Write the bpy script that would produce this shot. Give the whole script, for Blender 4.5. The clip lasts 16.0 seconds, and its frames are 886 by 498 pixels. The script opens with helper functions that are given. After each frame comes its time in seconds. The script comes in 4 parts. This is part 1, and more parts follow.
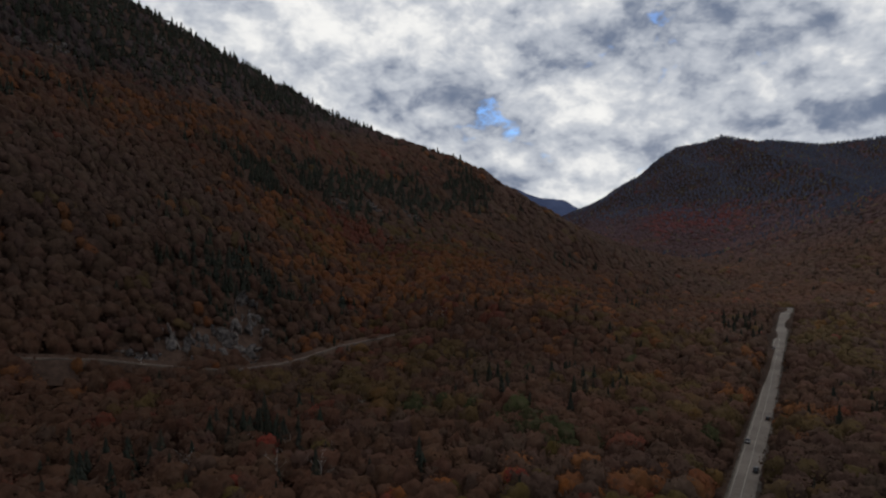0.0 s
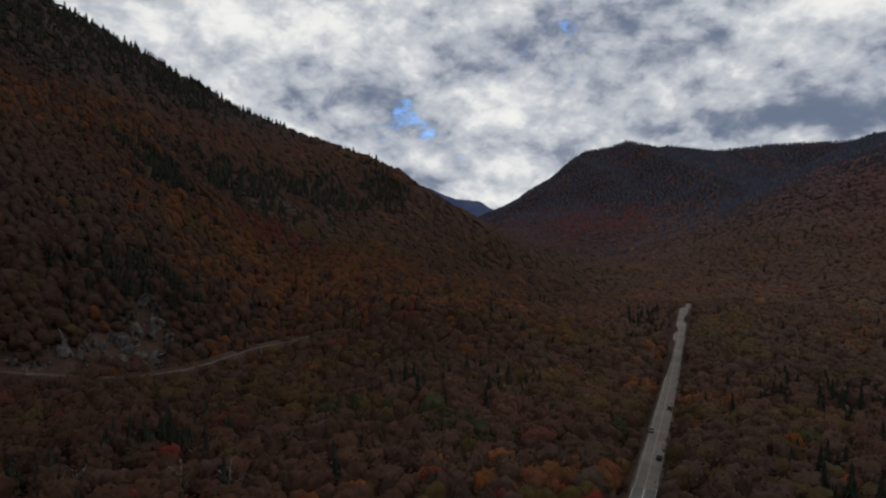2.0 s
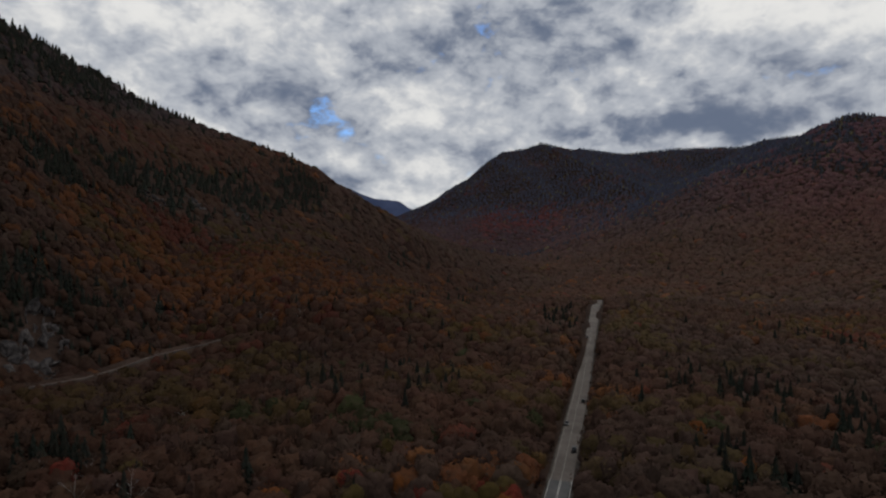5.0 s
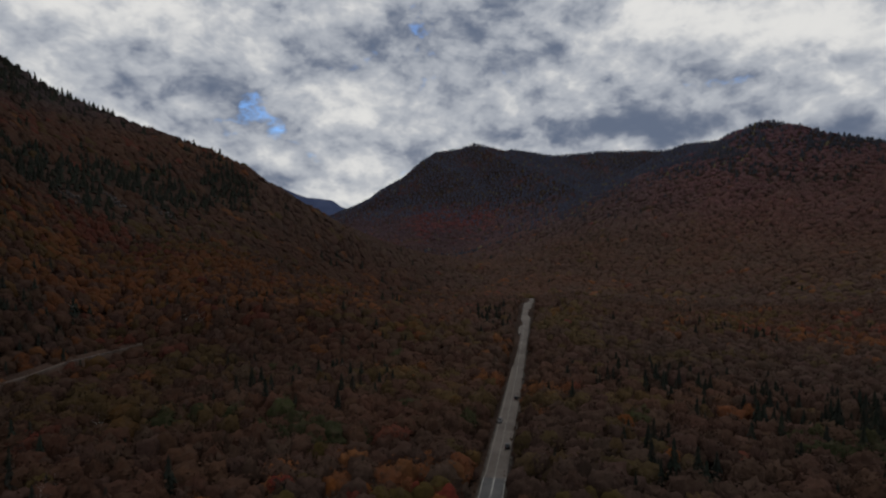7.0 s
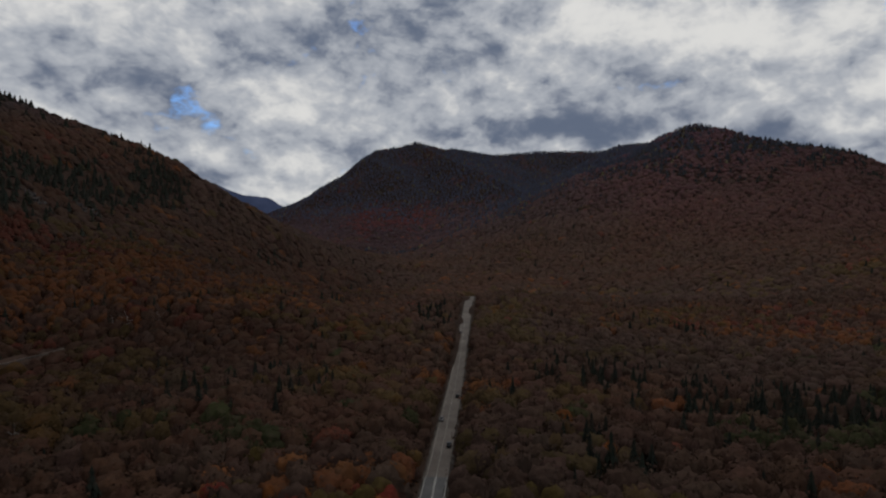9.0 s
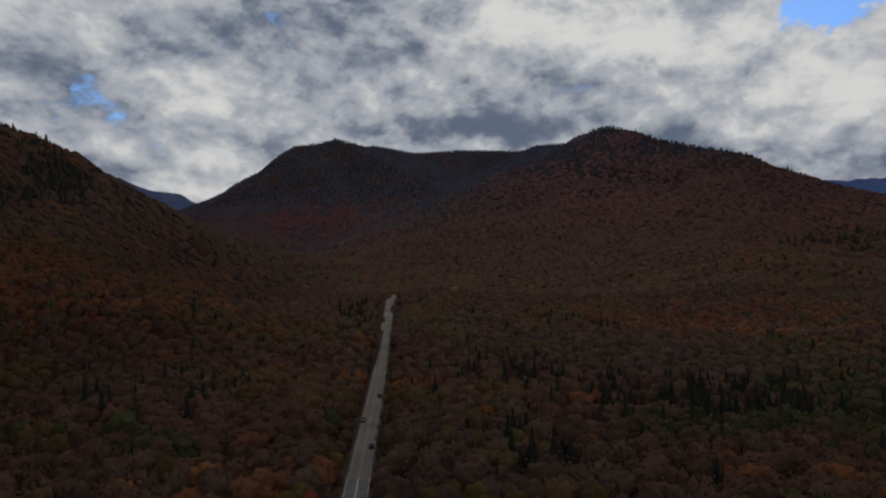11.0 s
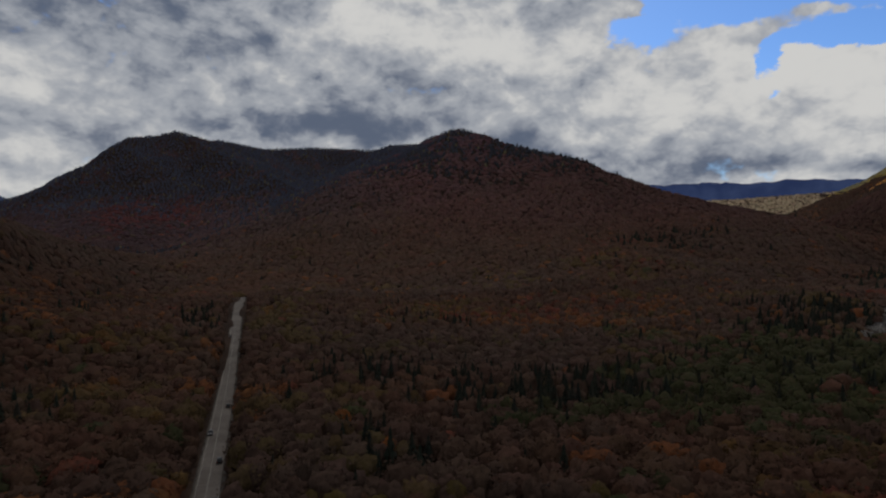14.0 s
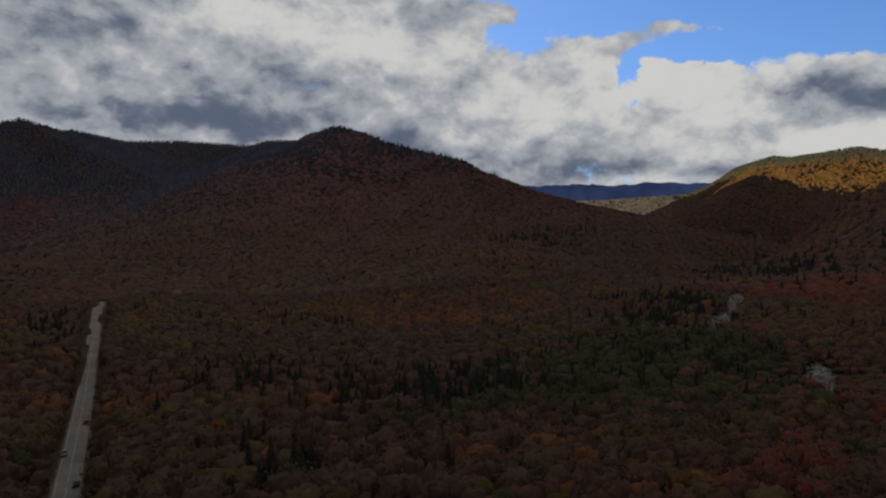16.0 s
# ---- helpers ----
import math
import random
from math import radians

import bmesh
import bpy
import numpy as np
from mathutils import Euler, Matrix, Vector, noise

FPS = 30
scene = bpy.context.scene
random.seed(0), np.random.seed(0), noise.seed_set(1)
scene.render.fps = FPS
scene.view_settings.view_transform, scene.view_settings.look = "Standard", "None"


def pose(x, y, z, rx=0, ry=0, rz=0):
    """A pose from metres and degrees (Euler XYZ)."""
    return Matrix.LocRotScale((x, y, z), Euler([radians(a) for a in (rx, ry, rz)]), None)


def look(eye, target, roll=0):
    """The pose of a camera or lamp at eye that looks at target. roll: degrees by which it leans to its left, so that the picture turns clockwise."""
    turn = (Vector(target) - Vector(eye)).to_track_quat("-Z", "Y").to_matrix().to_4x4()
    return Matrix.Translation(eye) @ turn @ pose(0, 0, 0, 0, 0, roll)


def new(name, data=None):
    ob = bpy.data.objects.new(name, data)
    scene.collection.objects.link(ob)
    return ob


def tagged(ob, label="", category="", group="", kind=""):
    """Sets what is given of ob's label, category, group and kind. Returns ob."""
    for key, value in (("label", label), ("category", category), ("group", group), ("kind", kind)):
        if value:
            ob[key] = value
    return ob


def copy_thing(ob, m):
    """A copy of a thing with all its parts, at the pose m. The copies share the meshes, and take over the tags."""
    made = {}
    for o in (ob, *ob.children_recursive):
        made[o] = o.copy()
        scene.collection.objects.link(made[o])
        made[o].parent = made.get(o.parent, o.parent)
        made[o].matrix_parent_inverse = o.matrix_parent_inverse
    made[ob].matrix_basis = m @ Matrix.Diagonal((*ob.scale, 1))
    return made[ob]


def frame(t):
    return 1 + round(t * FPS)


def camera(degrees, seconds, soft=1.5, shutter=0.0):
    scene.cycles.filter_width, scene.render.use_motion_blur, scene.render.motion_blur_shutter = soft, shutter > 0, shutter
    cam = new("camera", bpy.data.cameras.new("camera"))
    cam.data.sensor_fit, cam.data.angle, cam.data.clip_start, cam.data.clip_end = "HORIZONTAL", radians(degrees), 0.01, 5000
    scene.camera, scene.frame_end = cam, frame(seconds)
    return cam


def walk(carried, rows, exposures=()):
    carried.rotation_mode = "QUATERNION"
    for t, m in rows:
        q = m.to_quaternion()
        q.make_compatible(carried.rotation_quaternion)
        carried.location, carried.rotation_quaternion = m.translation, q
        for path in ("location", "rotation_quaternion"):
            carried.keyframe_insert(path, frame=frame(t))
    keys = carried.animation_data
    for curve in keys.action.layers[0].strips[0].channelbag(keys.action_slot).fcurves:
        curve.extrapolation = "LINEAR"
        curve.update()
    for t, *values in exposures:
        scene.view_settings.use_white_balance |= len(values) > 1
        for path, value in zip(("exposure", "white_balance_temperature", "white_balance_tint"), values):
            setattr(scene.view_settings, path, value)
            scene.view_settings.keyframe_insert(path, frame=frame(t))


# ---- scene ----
EYE = 72.0
cam = camera(70.96, 16.0, 2.3)
PATH = [
    (0.0, pose(0.00, 0.00, EYE + 0.00, 88.48, 0.11, 32.23)),
    (0.5, pose(-0.12, 0.37, EYE - 0.20, 88.48, 0.20, 30.56)),
    (1.0, pose(-0.24, 0.75, EYE - 0.39, 88.50, 0.16, 28.85)),
    (1.5, pose(-0.35, 1.13, EYE - 0.57, 88.50, 0.12, 26.51)),
    (2.0, pose(-0.47, 1.52, EYE - 0.74, 88.53, 0.07, 24.55)),
    (2.5, pose(-0.58, 1.91, EYE - 0.91, 88.53, 0.09, 23.05)),
    (3.0, pose(-0.69, 2.30, EYE - 1.06, 88.52, 0.05, 21.48)),
    (3.5, pose(-0.81, 2.70, EYE - 1.20, 88.55, 0.06, 20.04)),
    (4.0, pose(-0.92, 3.10, EYE - 1.33, 88.55, 0.08, 19.19)),
    (6.5, pose(-1.45, 5.18, EYE - 1.85, 88.49, 0.06, 12.67)),
    (7.0, pose(-1.55, 5.60, EYE - 1.92, 88.48, 0.01, 11.03)),
    (7.5, pose(-1.65, 6.04, EYE - 1.98, 88.45, -0.02, 9.34)),
    (8.0, pose(-1.75, 6.47, EYE - 2.04, 88.43, 0.02, 7.92)),
    (8.5, pose(-1.85, 6.91, EYE - 2.08, 88.40, 0.08, 7.43)),
    (9.0, pose(-1.94, 7.35, EYE - 2.12, 88.35, -0.03, 5.57)),
    (11.5, pose(-2.41, 9.63, EYE - 2.15, 88.13, -0.12, -3.50)),
    (12.0, pose(-2.50, 10.10, EYE - 2.12, 88.11, -0.18, -5.51)),
    (12.5, pose(-2.59, 10.57, EYE - 2.09, 88.10, -0.17, -7.58)),
    (13.0, pose(-2.68, 11.05, EYE - 2.05, 88.13, -0.32, -9.81)),
    (13.5, pose(-2.76, 11.53, EYE - 1.99, 88.18, -0.35, -12.44)),
    (14.0, pose(-2.85, 12.01, EYE - 1.93, 88.13, -0.16, -15.07)),
    (14.5, pose(-2.93, 12.50, EYE - 1.86, 88.16, -0.22, -17.58)),
    (15.0, pose(-3.01, 13.00, EYE - 1.78, 88.14, -0.24, -20.49)),
    (15.5, pose(-3.09, 13.49, EYE - 1.68, 88.14, -0.35, -23.65)),
    (16.0, pose(-3.17, 13.99, EYE - 1.58, 88.04, -0.24, -26.00)),
]
walk(cam, PATH, [(0.0, 0.45), (4.0, 0.25), (9.0, 0.05), (12.5, -0.13), (16.0, -0.18)])

# ---- node helpers ----
def node(nt, kind, **values):
    n = nt.nodes.new(kind)
    for key, value in values.items():
        if key in n.inputs:
            n.inputs[key].default_value = value
    return n


def wire(nt, a, b):
    nt.links.new(a, b)


def calc(nt, op, a, b=None, c=None):
    n = nt.nodes.new("ShaderNodeMath")
    n.operation = op
    for k, v in enumerate((a, b, c)):
        if v is None:
            continue
        if isinstance(v, (int, float)):
            n.inputs[k].default_value = v
        else:
            wire(nt, v, n.inputs[k])
    return n.outputs[0]


def step(nt, value, lo, hi, to_lo=0.0, to_hi=1.0):
    n = nt.nodes.new("ShaderNodeMapRange")
    n.interpolation_type = "SMOOTHSTEP"
    wire(nt, value, n.inputs["Value"])
    for key, v in (("From Min", lo), ("From Max", hi), ("To Min", to_lo), ("To Max", to_hi)):
        n.inputs[key].default_value = v
    return n.outputs["Result"]


def blend(nt, fac, a, b, mode="MIX"):
    n = nt.nodes.new("ShaderNodeMix")
    n.data_type, n.blend_type = "RGBA", mode
    for k, v in ((0, fac), (6, a), (7, b)):
        if isinstance(v, (int, float)):
            n.inputs[k].default_value = v
        elif isinstance(v, tuple):
            n.inputs[k].default_value = (*v, 1.0)
        else:
            wire(nt, v, n.inputs[k])
    return n.outputs[2]


def clouds(nt, vec, scale, detail, rough=0.55, warp=0.0, lac=2.0):
    n = nt.nodes.new("ShaderNodeTexNoise")
    for key, v in (("Scale", scale), ("Detail", detail), ("Roughness", rough), ("Distortion", warp), ("Lacunarity", lac)):
        n.inputs[key].default_value = v
    wire(nt, vec, n.inputs["Vector"])
    return n.outputs["Fac"]


# ---- sky and sun: broken overcast, the sun high behind the clouds over the valley ----
SUN_AZ, SUN_EL = 12.0, 40.0


def way_to(az, el):
    a, e = radians(az), radians(el)
    return Vector((math.sin(a) * math.cos(e), math.cos(a) * math.cos(e), math.sin(e)))


# the cloud cover's broad banks: azimuth, height, half breadth and half height in degrees, and how much lighter they are
CLOUD_TONES = [(4, 9.0, 13, 2.2, -0.24), (53, 9, 9, 4, 0.22), (46, 13, 8, 2.5, 0.16), (33, 9, 9, 4, 0.10), (-45, 18, 5, 3, 0.3), (-35.5, 18, 5, 2, 0.26), (-37, 10.6, 3, 1, 0.3), (-21, 10, 3, 1.2, 0.32), (-19, 5.6, 4, 1.1, 0.42), (-15, 4.6, 3, 1, 0.34),
               (-4, 8, 3, 0.9, 0.3), (-24, 7.3, 3, 0.7, 0.24), (-41, 14.6, 3, 1.5, 0.12), (-12, 17.2, 8, 2.99, -0.42), (3, 9.2, 12.6, 1.84, -0.35), (-36, 12.3, 4.6, 2.53, -0.25),
               (-28.8, 8.8, 3.9, 1.49, -0.49), (-23.4, 5.2, 4, 1.26, -0.33), (-27, 17, 3.4, 2.3, -0.09), (-20, 15.2, 5.8, 2.3, -0.13), (9, 18.5, 4, 2.4, 0.5), (21, 13.5, 3, 3.5, 0.22),
               (16, 18, 6, 2, 0.24), (-10, 14.2, 3, 1.2, 0.22), (1.5, 14.6, 4, 1.6, 0.14), (-22, 10.1, 3, 1, 0.18), (-3, 11.5, 6.9, 1.84, -0.12), (8, 10.5, 6.9, 2.53, -0.17),
               (56.4, 10.6, 3.4, 1.7, -0.8), (48.9, 5.2, 3.4, 1.03, -0.59), (36, 5.2, 9.2, 1.03, -0.49), (29, 12.4, 3.4, 1.38, -0.16), (60.5, 9.4, 2.2, 0.9, -0.4), (23, 17, 4, 2.5, 0.3),
               (39.4, 12.8, 4, 1.8, 0.5), (44.7, 12, 3.5, 2.4, 0.5), (49.5, 11.4, 4, 2.6, 0.45), (42, 3.9, 7, 0.7, 0.43), (47.5, 6, 2.5, 1.2, 0.38), (60, 7, 5, 1.4, 0.56),
               (32, 11, 4, 2.5, 0.2), (-19.5, 2.3, 2.4, 0.9, 0.4), (20, 7.5, 9.2, 1.84, -0.13), (54, 14, 4, 1.2, 0.44)]
# where it is torn open to the blue (below nought) and where scraps of cloud cross the blue
CLOUD_GAPS = [(-40.4, 15.8, 1.6, 0.9, -0.07), (-33.2, 15.8, 1.6, 1.0, -0.135), (-28.3, 11.5, 1.6, 0.7, -0.09), (-28.8, 8.6, 2.2, 0.8, -0.06), (43, 20.5, 13, 5.4, -0.62), (60, 18, 11, 5.2, -0.68),
              (31.5, 16.6, 3.0, 1.0, -0.30), (42.4, 13.2, 1.1, 1.5, -0.42), (42.8, 10.7, 0.9, 0.5, -0.30), (46.5, 14.6, 4.2, 0.9, -0.42), (56.8, 15.4, 3.6, 1.2, -0.30), (59.5, 13.4, 2.2, 1.0, -0.26),
              (51.7, 14.0, 2.0, 0.6, -0.26), (40.4, 15.4, 3.0, 1.0, 0.30), (45.6, 16.8, 3.6, 0.9, 0.34), (50.4, 16.4, 2.0, 0.7, 0.24), (30.9, 18.2, 1.8, 0.9, 0.34), (39.4, 18.8, 2.0, 0.8, 0.24),
              (48.7, 12.8, 2.4, 0.8, 0.20), (56.6, 10.8, 4.0, 1.8, 0.34), (39.4, 12.6, 3.4, 1.2, 0.16), (26, 15, 5, 3, 0.12)]


def build_sky():
    world = bpy.data.worlds.new("sky")
    scene.world = world
    world.use_nodes = True
    nt = world.node_tree
    nt.nodes.clear()
    sky = nt.nodes.new("ShaderNodeTexSky")
    sky.sky_type, sky.sun_disc = "NISHITA", False
    sky.sun_elevation, sky.sun_rotation = radians(SUN_EL), radians(SUN_AZ)
    sky.altitude, sky.dust_density = 500.0, 0.6
    blue = blend(nt, 1.0, sky.outputs[0], (0.056, 0.083, 0.125), "MULTIPLY")
    where = nt.nodes.new("ShaderNodeTexCoord").outputs["Generated"]
    split = nt.nodes.new("ShaderNodeSeparateXYZ")
    wire(nt, where, split.inputs[0])

    def vector(op, u, v, w=None):
        n = nt.nodes.new("ShaderNodeVectorMath")
        n.operation = op
        for k, given in enumerate((u, v, w)):
            if given is None:
                continue
            if isinstance(given, tuple):
                n.inputs[k].default_value = given
            else:
                wire(nt, given, n.inputs[k])
        return n.outputs["Value"] if op == "DOT_PRODUCT" else n.outputs["Vector"]

    # clouds flatten towards the horizon
    flat = vector("MULTIPLY", where, (1.0, 1.0, 1.5))
    push = nt.nodes.new("ShaderNodeTexNoise")
    push.inputs["Scale"].default_value, push.inputs["Detail"].default_value, push.inputs["Roughness"].default_value = 9.0, 7.0, 0.6
    wire(nt, flat, push.inputs["Vector"])
    stir = vector("SUBTRACT", push.outputs["Color"], (0.5, 0.5, 0.5))
    bent = vector("MULTIPLY_ADD", stir, (0.05, 0.05, 0.05), flat)
    above = vector("ADD", bent, (0.006, 0.012, 0.042))

    # heading and height in degrees, with ragged edges
    turn = calc(nt, "MULTIPLY", calc(nt, "ARCTAN2", split.outputs[0], split.outputs[1]), 57.2958)
    rise = calc(nt, "MULTIPLY", calc(nt, "ARCSINE", split.outputs[2]), 57.2958)
    place = nt.nodes.new("ShaderNodeCombineXYZ")
    wire(nt, turn, place.inputs[0])
    wire(nt, rise, place.inputs[1])
    place = vector("MULTIPLY_ADD", stir, (9.0, 4.6, 0.0), place.outputs[0])

    def banks(start, spots):
        total = start
        for az, el, wide, high, amount in spots:
            d = vector("MULTIPLY_ADD", place, (1 / wide, 1 / high, 0.0), (-az / wide, -el / high, 0.0))
            total = calc(nt, "MULTIPLY_ADD", calc(nt, "POWER", 0.3679, vector("DOT_PRODUCT", d, d)), amount, total)
        return total

    def heads(vec, scale):
        """Billowing cloud heads: soft cells within cells."""
        n = nt.nodes.new("ShaderNodeTexVoronoi")
        n.feature = "SMOOTH_F1"
        for key, v in (("Scale", scale), ("Detail", 4.0), ("Roughness", 0.6), ("Smoothness", 0.35)):
            n.inputs[key].default_value = v
        wire(nt, vec, n.inputs["Vector"])
        return calc(nt, "SUBTRACT", 1.0, n.outputs["Distance"])

    def mass(vec):
        return calc(nt, "MULTIPLY_ADD", heads(vec, 8.0), 0.50, calc(nt, "MULTIPLY", clouds(nt, vec, 5.0, 9.0, 0.52), 0.62))

    body_of = mass(bent)
    # cover: nearly closed, torn open over the eastern valley
    cover = banks(calc(nt, "MULTIPLY_ADD", body_of, 0.62, 0.56), CLOUD_GAPS)
    mask = step(nt, cover, 0.42, 0.56)
    # light: tops lit from above, thick grey bellies, thin bright places
    lit = calc(nt, "MULTIPLY_ADD", calc(nt, "SUBTRACT", body_of, mass(above)), 1.6, 0.47)
    lit = calc(nt, "MULTIPLY_ADD", calc(nt, "SUBTRACT", clouds(nt, bent, 3.2, 5.0, 0.5), 0.5), -0.7, lit)
    lit = calc(nt, "MULTIPLY_ADD", calc(nt, "SUBTRACT", clouds(nt, bent, 24.0, 7.0, 0.6), 0.5), 0.22, lit)
    lit = step(nt, banks(lit, CLOUD_TONES), -0.48, 1.32)
    grey = blend(nt, step(nt, lit, 0.0, 0.55), (0.110, 0.138, 0.200), (0.378, 0.400, 0.442))
    grey = blend(nt, step(nt, lit, 0.45, 1.0), grey, (0.68, 0.675, 0.66))
    colour = blend(nt, mask, blue, grey)
    colour = blend(nt, step(nt, split.outputs[2], -0.05, 0.0), (0.02, 0.016, 0.014), colour)
    bg = nt.nodes.new("ShaderNodeBackground")
    bg.inputs["Strength"].default_value = 1.0
    wire(nt, colour, bg.inputs["Color"])
    out = nt.nodes.new("ShaderNodeOutputWorld")
    wire(nt, bg.outputs[0], out.inputs[0])
    world.cycles.sampling_method = "MANUAL"
    world.cycles.sample_map_resolution = 512


build_sky()
lamp = bpy.data.lights.new("sun", "SUN")
lamp.energy, lamp.angle, lamp.color = 0.5, radians(12), (1.0, 0.93, 0.82)
sun = new("sun", lamp)
sun.matrix_world = look(way_to(SUN_AZ, SUN_EL) * 900, (0, 0, 0))


# ---- materials ----
def material(name, rough=0.85, gloss=0.25, metal=0.0):
    m = bpy.data.materials.new(name)
    m.use_nodes = True
    nt = m.node_tree
    b = nt.nodes["Principled BSDF"]
    b.inputs["Roughness"].default_value = rough
    b.inputs["Specular IOR Level"].default_value = gloss
    b.inputs["Metallic"].default_value = metal
    return m, nt, b


def place_of(nt):
    return nt.nodes.new("ShaderNodeNewGeometry").outputs["Position"]


def relief(nt, b, height, strength, distance):
    n = nt.nodes.new("ShaderNodeBump")
    n.inputs["Strength"].default_value, n.inputs["Distance"].default_value = strength, distance
    wire(nt, height, n.inputs["Height"])
    wire(nt, n.outputs[0], b.inputs["Normal"])


def mottled(name, dark, light, scale, fine_scale, rough=0.85, gloss=0.25, bump=0.4, depth=0.05, metal=0.0):
    """A surface that varies at two scales, in metres of the world."""
    m, nt, b = material(name, rough, gloss, metal)
    pos = place_of(nt)
    a = clouds(nt, pos, scale, 4.0)
    f = clouds(nt, pos, fine_scale, 5.0, 0.65)
    mix = calc(nt, "ADD", calc(nt, "MULTIPLY", a, 0.55), calc(nt, "MULTIPLY", f, 0.45))
    wire(nt, blend(nt, step(nt, mix, 0.36, 0.64), dark, light), b.inputs["Base Color"])
    relief(nt, b, f, bump, depth)
    return m


def leaf_material(name):
    """Foliage: each tree's own tint, varied leaf by leaf."""
    m, nt, b = material(name, 0.95, 0.03)
    tint = nt.nodes.new("ShaderNodeAttribute")
    tint.attribute_name = "tint"
    pos = place_of(nt)
    own = nt.nodes.new("ShaderNodeObjectInfo").outputs["Random"]
    vary = calc(nt, "ADD", calc(nt, "MULTIPLY", clouds(nt, pos, 0.9, 5.0, 0.7), 1.3), calc(nt, "MULTIPLY", own, 0.25))
    vary = calc(nt, "MULTIPLY_ADD", clouds(nt, pos, 0.22, 3.0, 0.6), 0.7, calc(nt, "SUBTRACT", vary, 0.13))
    dry = blend(nt, step(nt, clouds(nt, pos, 0.35, 3.0), 0.45, 0.7, 0.0, 0.45), tint.outputs["Color"], (0.055, 0.036, 0.026))
    grey = nt.nodes.new("ShaderNodeCombineColor")
    for k in range(3):
        wire(nt, vary, grey.inputs[k])
    wire(nt, blend(nt, 1.0, dry, grey.outputs[0], "MULTIPLY"), b.inputs["Base Color"])
    # leaves of one spray face many ways, most of them up: their light is softer than the spray's own
    tip = nt.nodes.new("ShaderNodeVectorMath")
    tip.operation = "MULTIPLY_ADD"
    wire(nt, nt.nodes.new("ShaderNodeNewGeometry").outputs["Normal"], tip.inputs[0])
    tip.inputs[1].default_value, tip.inputs[2].default_value = (0.34, 0.34, 0.34), (0.0, -0.08, 0.66)
    level = nt.nodes.new("ShaderNodeVectorMath")
    level.operation = "NORMALIZE"
    wire(nt, tip.outputs[0], level.inputs[0])
    wire(nt, level.outputs[0], b.inputs["Normal"])
    return m


LEAF = leaf_material("leaf")
BARK = mottled("bark", (0.035, 0.028, 0.023), (0.11, 0.09, 0.075), 1.5, 9.0)
BIRCH = mottled("birch_bark", (0.10, 0.09, 0.08), (0.36, 0.33, 0.30), 1.0, 5.0)
LITTER = mottled("forest_floor", (0.026, 0.017, 0.013), (0.058, 0.037, 0.028), 0.02, 0.35, gloss=0.02, rough=0.95, bump=0.3, depth=0.4)
VERGE = mottled("gravel_verge", (0.025, 0.020, 0.016), (0.085, 0.073, 0.062), 0.2, 0.9, 0.95, 0.08, 0.5, 0.08)
ASPHALT = mottled("old_asphalt", (0.084, 0.070, 0.060), (0.145, 0.122, 0.105), 0.08, 1.2, 0.85, 0.15, 0.2, 0.02)
NEW_ASPHALT = mottled("new_asphalt", (0.040, 0.040, 0.042), (0.075, 0.073, 0.072), 0.2, 2.5, 0.75, 0.35, 0.2, 0.02)
GRAVEL = mottled("gravel", (0.07, 0.06, 0.05), (0.17, 0.15, 0.13), 0.15, 1.6, 0.9, 0.2, 0.5, 0.08)
PAINT = mottled("road_paint", (0.30, 0.29, 0.26), (0.62, 0.60, 0.55), 0.3, 2.0, 0.6, 0.3, 0.1, 0.01)
WORN_PAINT = mottled("worn_road_paint", (0.16, 0.15, 0.14), (0.34, 0.32, 0.29), 0.3, 2.0, 0.7, 0.3, 0.1, 0.01)
ROCK = mottled("granite", (0.024, 0.021, 0.020), (0.105, 0.090, 0.082), 0.12, 0.7, 0.9, 0.1, 0.8, 0.6)
BOULDER = mottled("pale_boulder", (0.07, 0.063, 0.057), (0.27, 0.247, 0.22), 0.25, 1.2, 0.9, 0.12, 0.6, 0.2)


# ---- the lie of the land ----
def lattice(ix, iy, seed):
    h = (ix.astype(np.int64) * 374761393 + iy.astype(np.int64) * 668265263 + seed * 982451653) & 0x7FFFFFFF
    h = ((h ^ (h >> 13)) * 1274126177) & 0x7FFFFFFF
    return ((h ^ (h >> 16)) & 0xFFFF) / 65535.0


def ripple(x, y, size, seed, octaves=3):
    """Smooth noise from 0 to 1 with features of about that many metres."""
    total, weight, gain = np.zeros_like(x, dtype=float), 0.0, 1.0
    for o in range(octaves):
        u, v = x / size * 2 ** o, y / size * 2 ** o
        ix, iy = np.floor(u), np.floor(v)
        fx, fy = u - ix, v - iy
        fx, fy = fx * fx * (3 - 2 * fx), fy * fy * (3 - 2 * fy)
        a, b = lattice(ix, iy, seed + o), lattice(ix + 1, iy, seed + o)
        c, d = lattice(ix, iy + 1, seed + o), lattice(ix + 1, iy + 1, seed + o)
        total += gain * ((a * (1 - fx) + b * fx) * (1 - fy) + (c * (1 - fx) + d * fx) * fy)
        weight += gain
        gain *= 0.5
    return total / weight


def valley(x, y):
    return np.where(y < 800, -0.035 * y, -28 + 0.02 * (y - 800))


